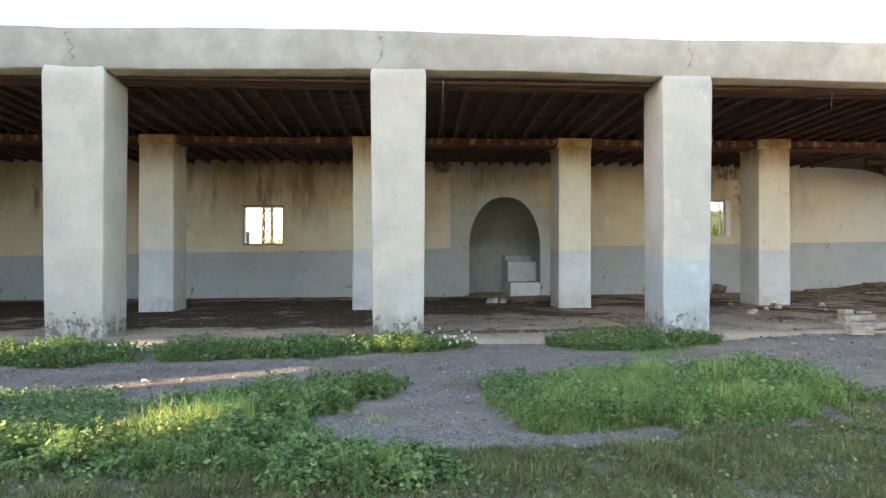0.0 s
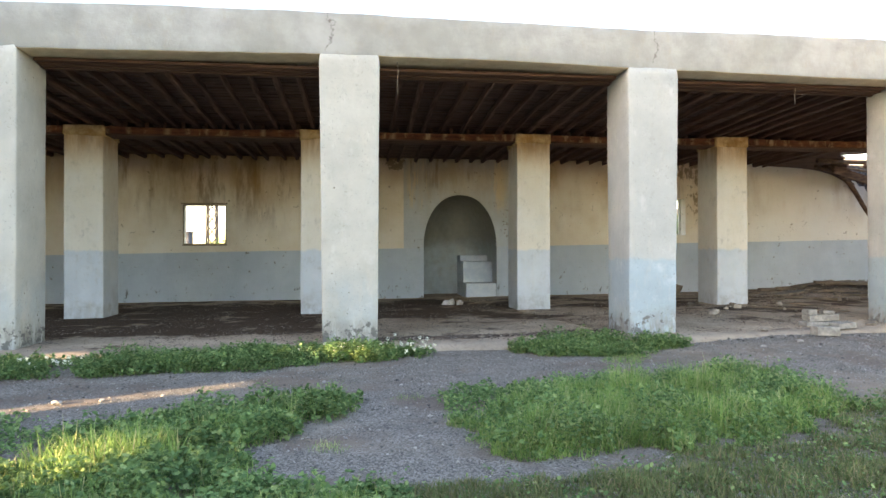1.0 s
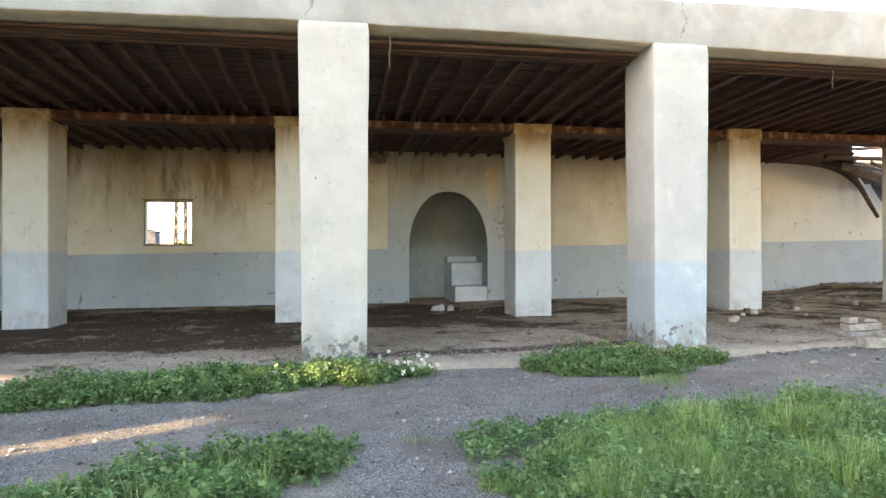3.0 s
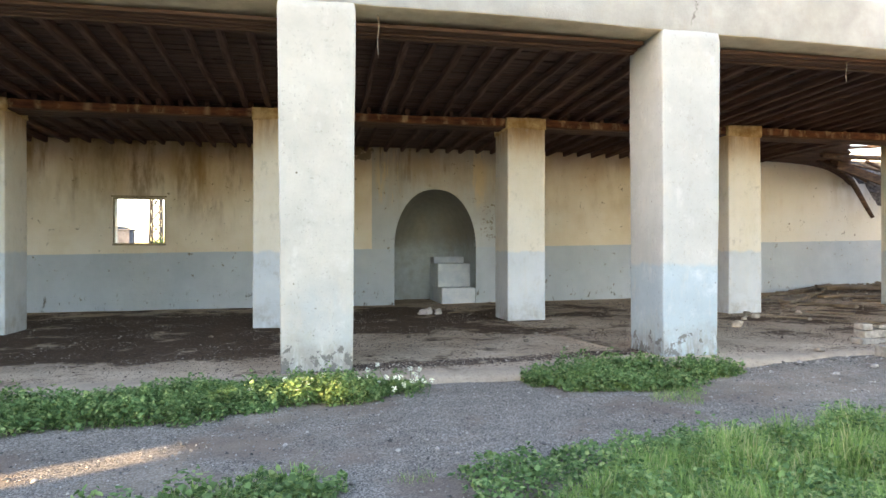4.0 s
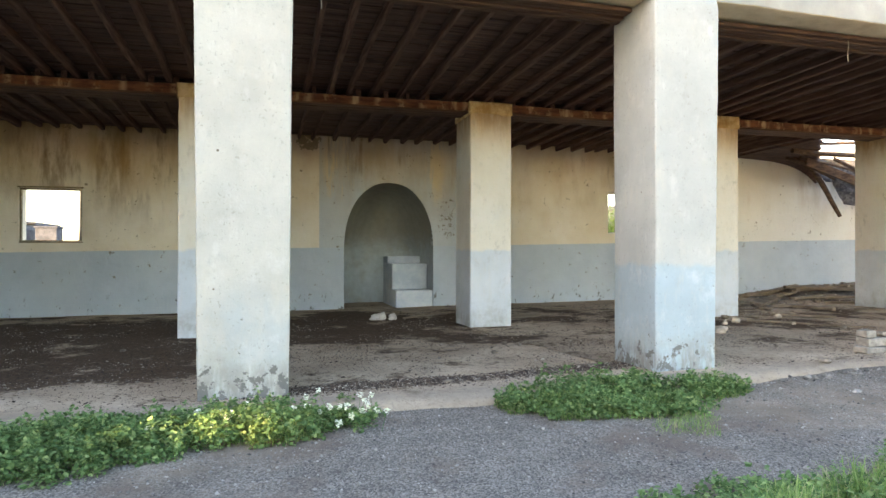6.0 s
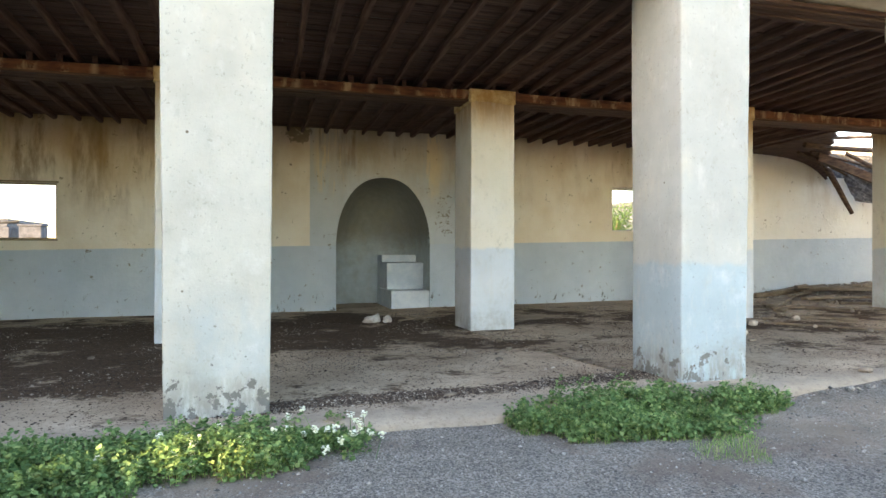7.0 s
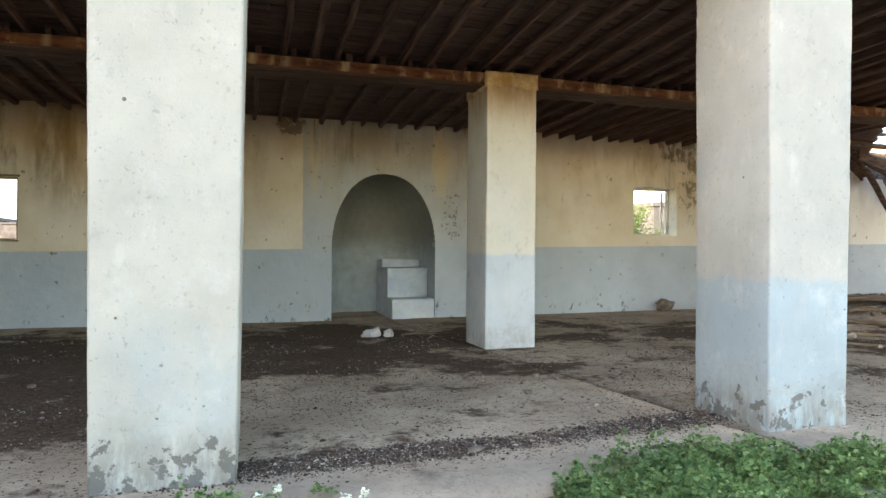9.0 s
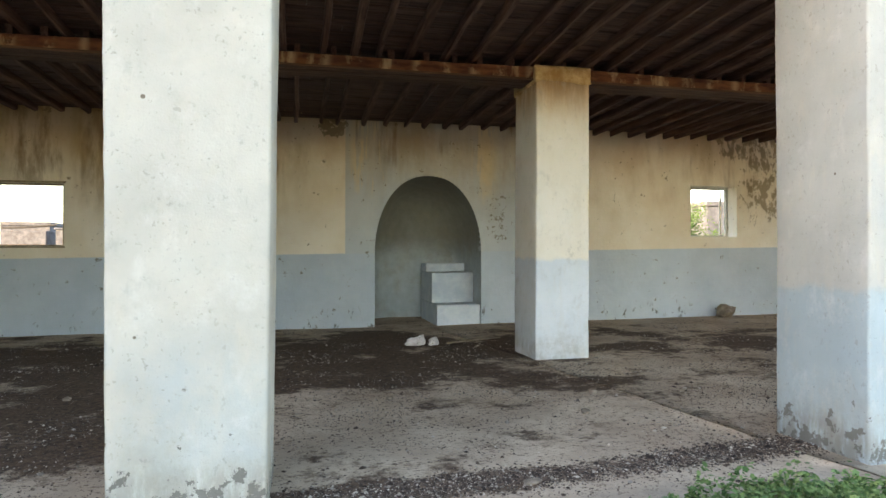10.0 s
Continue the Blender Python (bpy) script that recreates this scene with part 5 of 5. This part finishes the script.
def seed_heads(places):
    verts, faces, stalks, stalk_faces = [], [], [], []
    for x, y, z in places:
        h = z
        g = ground_z(x, y) if y < 9.5 else floor_z(x, y)
        lx, ly = rng.normal(0, 0.05), rng.normal(0, 0.05)
        for k in range(24):
            a, b = rng.uniform(0, 2 * math.pi), rng.uniform(0, 1)
            c = Vector((x + lx, y + ly, g + h - 0.042 * b)) + Vector((math.cos(a), math.sin(a), 0)) * rng.uniform(0.004, 0.026) * math.sin(math.pi * (0.15 + 0.8 * b))
            u = Vector((math.cos(a), math.sin(a), rng.uniform(-0.8, 1.2))).normalized() * rng.uniform(0.008, 0.018)
            w = Vector((-math.sin(a), math.cos(a), 0)) * rng.uniform(0.008, 0.016)
            i = len(verts)
            verts.extend([c - w, c + w, c + u + w * 0.6, c + u - w * 0.6])
            faces.append((i, i + 1, i + 2, i + 3))
        if z < 0.15:
            continue
        i = len(stalks)
        stalks.extend([(x - 0.003, y, g), (x + 0.003, y, g), (x, y + 0.004, g), (x + lx - 0.002, y + ly, g + h - 0.03), (x + lx + 0.002, y + ly, g + h - 0.03), (x + lx, y + ly + 0.003, g + h - 0.03)])
        stalk_faces.extend([(i, i + 1, i + 4, i + 3), (i + 1, i + 2, i + 5, i + 4), (i + 2, i, i + 3, i + 5)])
    emit("flower_stalks", stalks, stalk_faces, M_MALLOW, "thin green flower stalks above the weeds", "flowers")
    emit("seed_heads", verts, faces, M_FLOWER, "pale white flower spikes above the weeds", "flowers")


spots = [(rng.uniform(-0.75, 1.15), rng.uniform(8.75, 9.3), rng.uniform(0.1, 0.2)) for _ in range(42)]
TALL = [(0.72, 9.2, 0.29), (0.93, 9.15, 0.26), (1.05, 9.2, 0.22), (0.5, 9.3, 0.22)]
spots += [(rng.uniform(-5.6, -3.0), rng.uniform(7.9, 8.8), rng.uniform(0.1, 0.2)) for _ in range(26)]
seed_heads(spots + TALL)


# ---- loose grit ----
def grit(name, x, y, zf, size, mat, label, category, flat=0.6):
    """Many small many-sided pebbles."""
    n = len(x)
    oct_v = np.array([(1, 0, 0), (-1, 0, 0), (0, 1, 0), (0, -1, 0), (0, 0, 1), (0, 0, -1)], float)
    oct_f = np.array([(0, 2, 4), (2, 1, 4), (1, 3, 4), (3, 0, 4), (2, 0, 5), (1, 2, 5), (3, 1, 5), (0, 3, 5)])
    r = size * rng.lognormal(0, 0.45, n)
    a = rng.uniform(0, 2 * np.pi, n)
    v = oct_v[None] * rng.uniform(0.65, 1.25, (n, 6, 1)) * r[:, None, None] * np.array([1, 0.8, flat])
    c, s = np.cos(a)[:, None], np.sin(a)[:, None]
    v = np.stack([v[..., 0] * c - v[..., 1] * s, v[..., 0] * s + v[..., 1] * c, v[..., 2]], -1)
    z = np.array([zf(p, q) for p, q in zip(x, y)])
    v += np.stack([x, y, z + r * flat * 0.5], 1)[:, None]
    f = (np.arange(n)[:, None, None] * 6 + oct_f[None]).reshape(-1, 3)
    emit(name, v.reshape(-1, 3).tolist(), f.tolist(), mat, label, category)


n = 26000
gx, gy = rng.uniform(-5, 8, n), 9.45 - 7.0 * rng.uniform(0, 1, n) ** 1.2
grit("gravel", gx, gy, ground_z, 0.0072, M_PEBBLE, "loose grey and pale gravel on the ground", "gravel")
def clustered(n, x0, x1, y0, y1, lo):
    x, y = rng.uniform(x0, x1, n), rng.uniform(y0, y1, n)
    v = np.array([noise.noise(Vector((a * 0.9, b * 1.3, 3))) + 0.6 * noise.noise(Vector((a * 3.1, b * 4.2, 8))) for a, b in zip(x, y)])
    keep = v > lo
    return x[keep], y[keep]


cx, cy = clustered(24000, -7, 10, 10.6, 18.2, 0.2)
gx = np.concatenate([cx, -0.1 + 4.35 * rng.uniform(0, 1, 15000) ** 0.9])
gy = np.concatenate([cy, 10.04 + 0.09 * (gx[len(cx):] - 0.3) + 0.1 * rng.normal(0, 1, 15000)])
grit("floor_litter", gx, gy, floor_z, 0.0068, M_DUNG, "dark dry litter on the floor", "litter", 0.5)
cx, cy = clustered(22000, -6, 10, 10.6, 17.4, 0.0)
grit("floor_grit", cx, cy, floor_z, 0.0072, M_STONE, "pale grit on the trodden floor", "grit", 0.6)
gx = 4.25 * rng.uniform(0, 1, 6500)
gy = 10.04 + 0.09 * (gx - 0.3) + 0.11 * rng.normal(0, 1, 6500)
grit("swept_grit", gx, gy, floor_z, 0.005, M_STONE, "fine pale grit swept along the floor's edge", "grit", 0.6)
gx = np.concatenate([rng.uniform(-6, 10, 9000), rng.uniform(-3, 8, 12000)])
gy = np.concatenate([rng.uniform(9.7, 17.2, 9000), rng.uniform(9.8, 13.6, 12000)])
grit("crumbs", gx, gy, floor_z, 0.0065, M_DUNG, "dark crumbs scattered over the floor", "litter", 0.4)
ex, ey = rng.uniform(4.8, 9.0, 150), 9.36 + rng.normal(0, 0.07, 150)
grit("edge_stones", ex, ey, ground_z, 0.018, M_PEBBLE, "small loose stones along the floor's edge", "stones")
cx = np.concatenate([rng.uniform(10.5, 17.5, 260), rng.uniform(10.0, 16.0, 160)])
cy = np.concatenate([18.5 - np.abs(rng.normal(0, 0.4, 260)), rng.uniform(14.0, 18.0, 160)])
grit("roof_rubble", cx, cy, lambda x, y: floor_z(x, y) + heap_z(x, y), 0.024, M_EARTH, "dark clods of fallen roof earth", "rubble", 0.6)
cx, cy = rng.uniform(10.0, 17.0, 500), rng.uniform(15.5, 18.5, 500)
grit("rubble_chips", cx, cy, lambda x, y: floor_z(x, y) + heap_z(x, y), 0.02, M_STONE, "pale chips of fallen plaster", "rubble", 0.6)
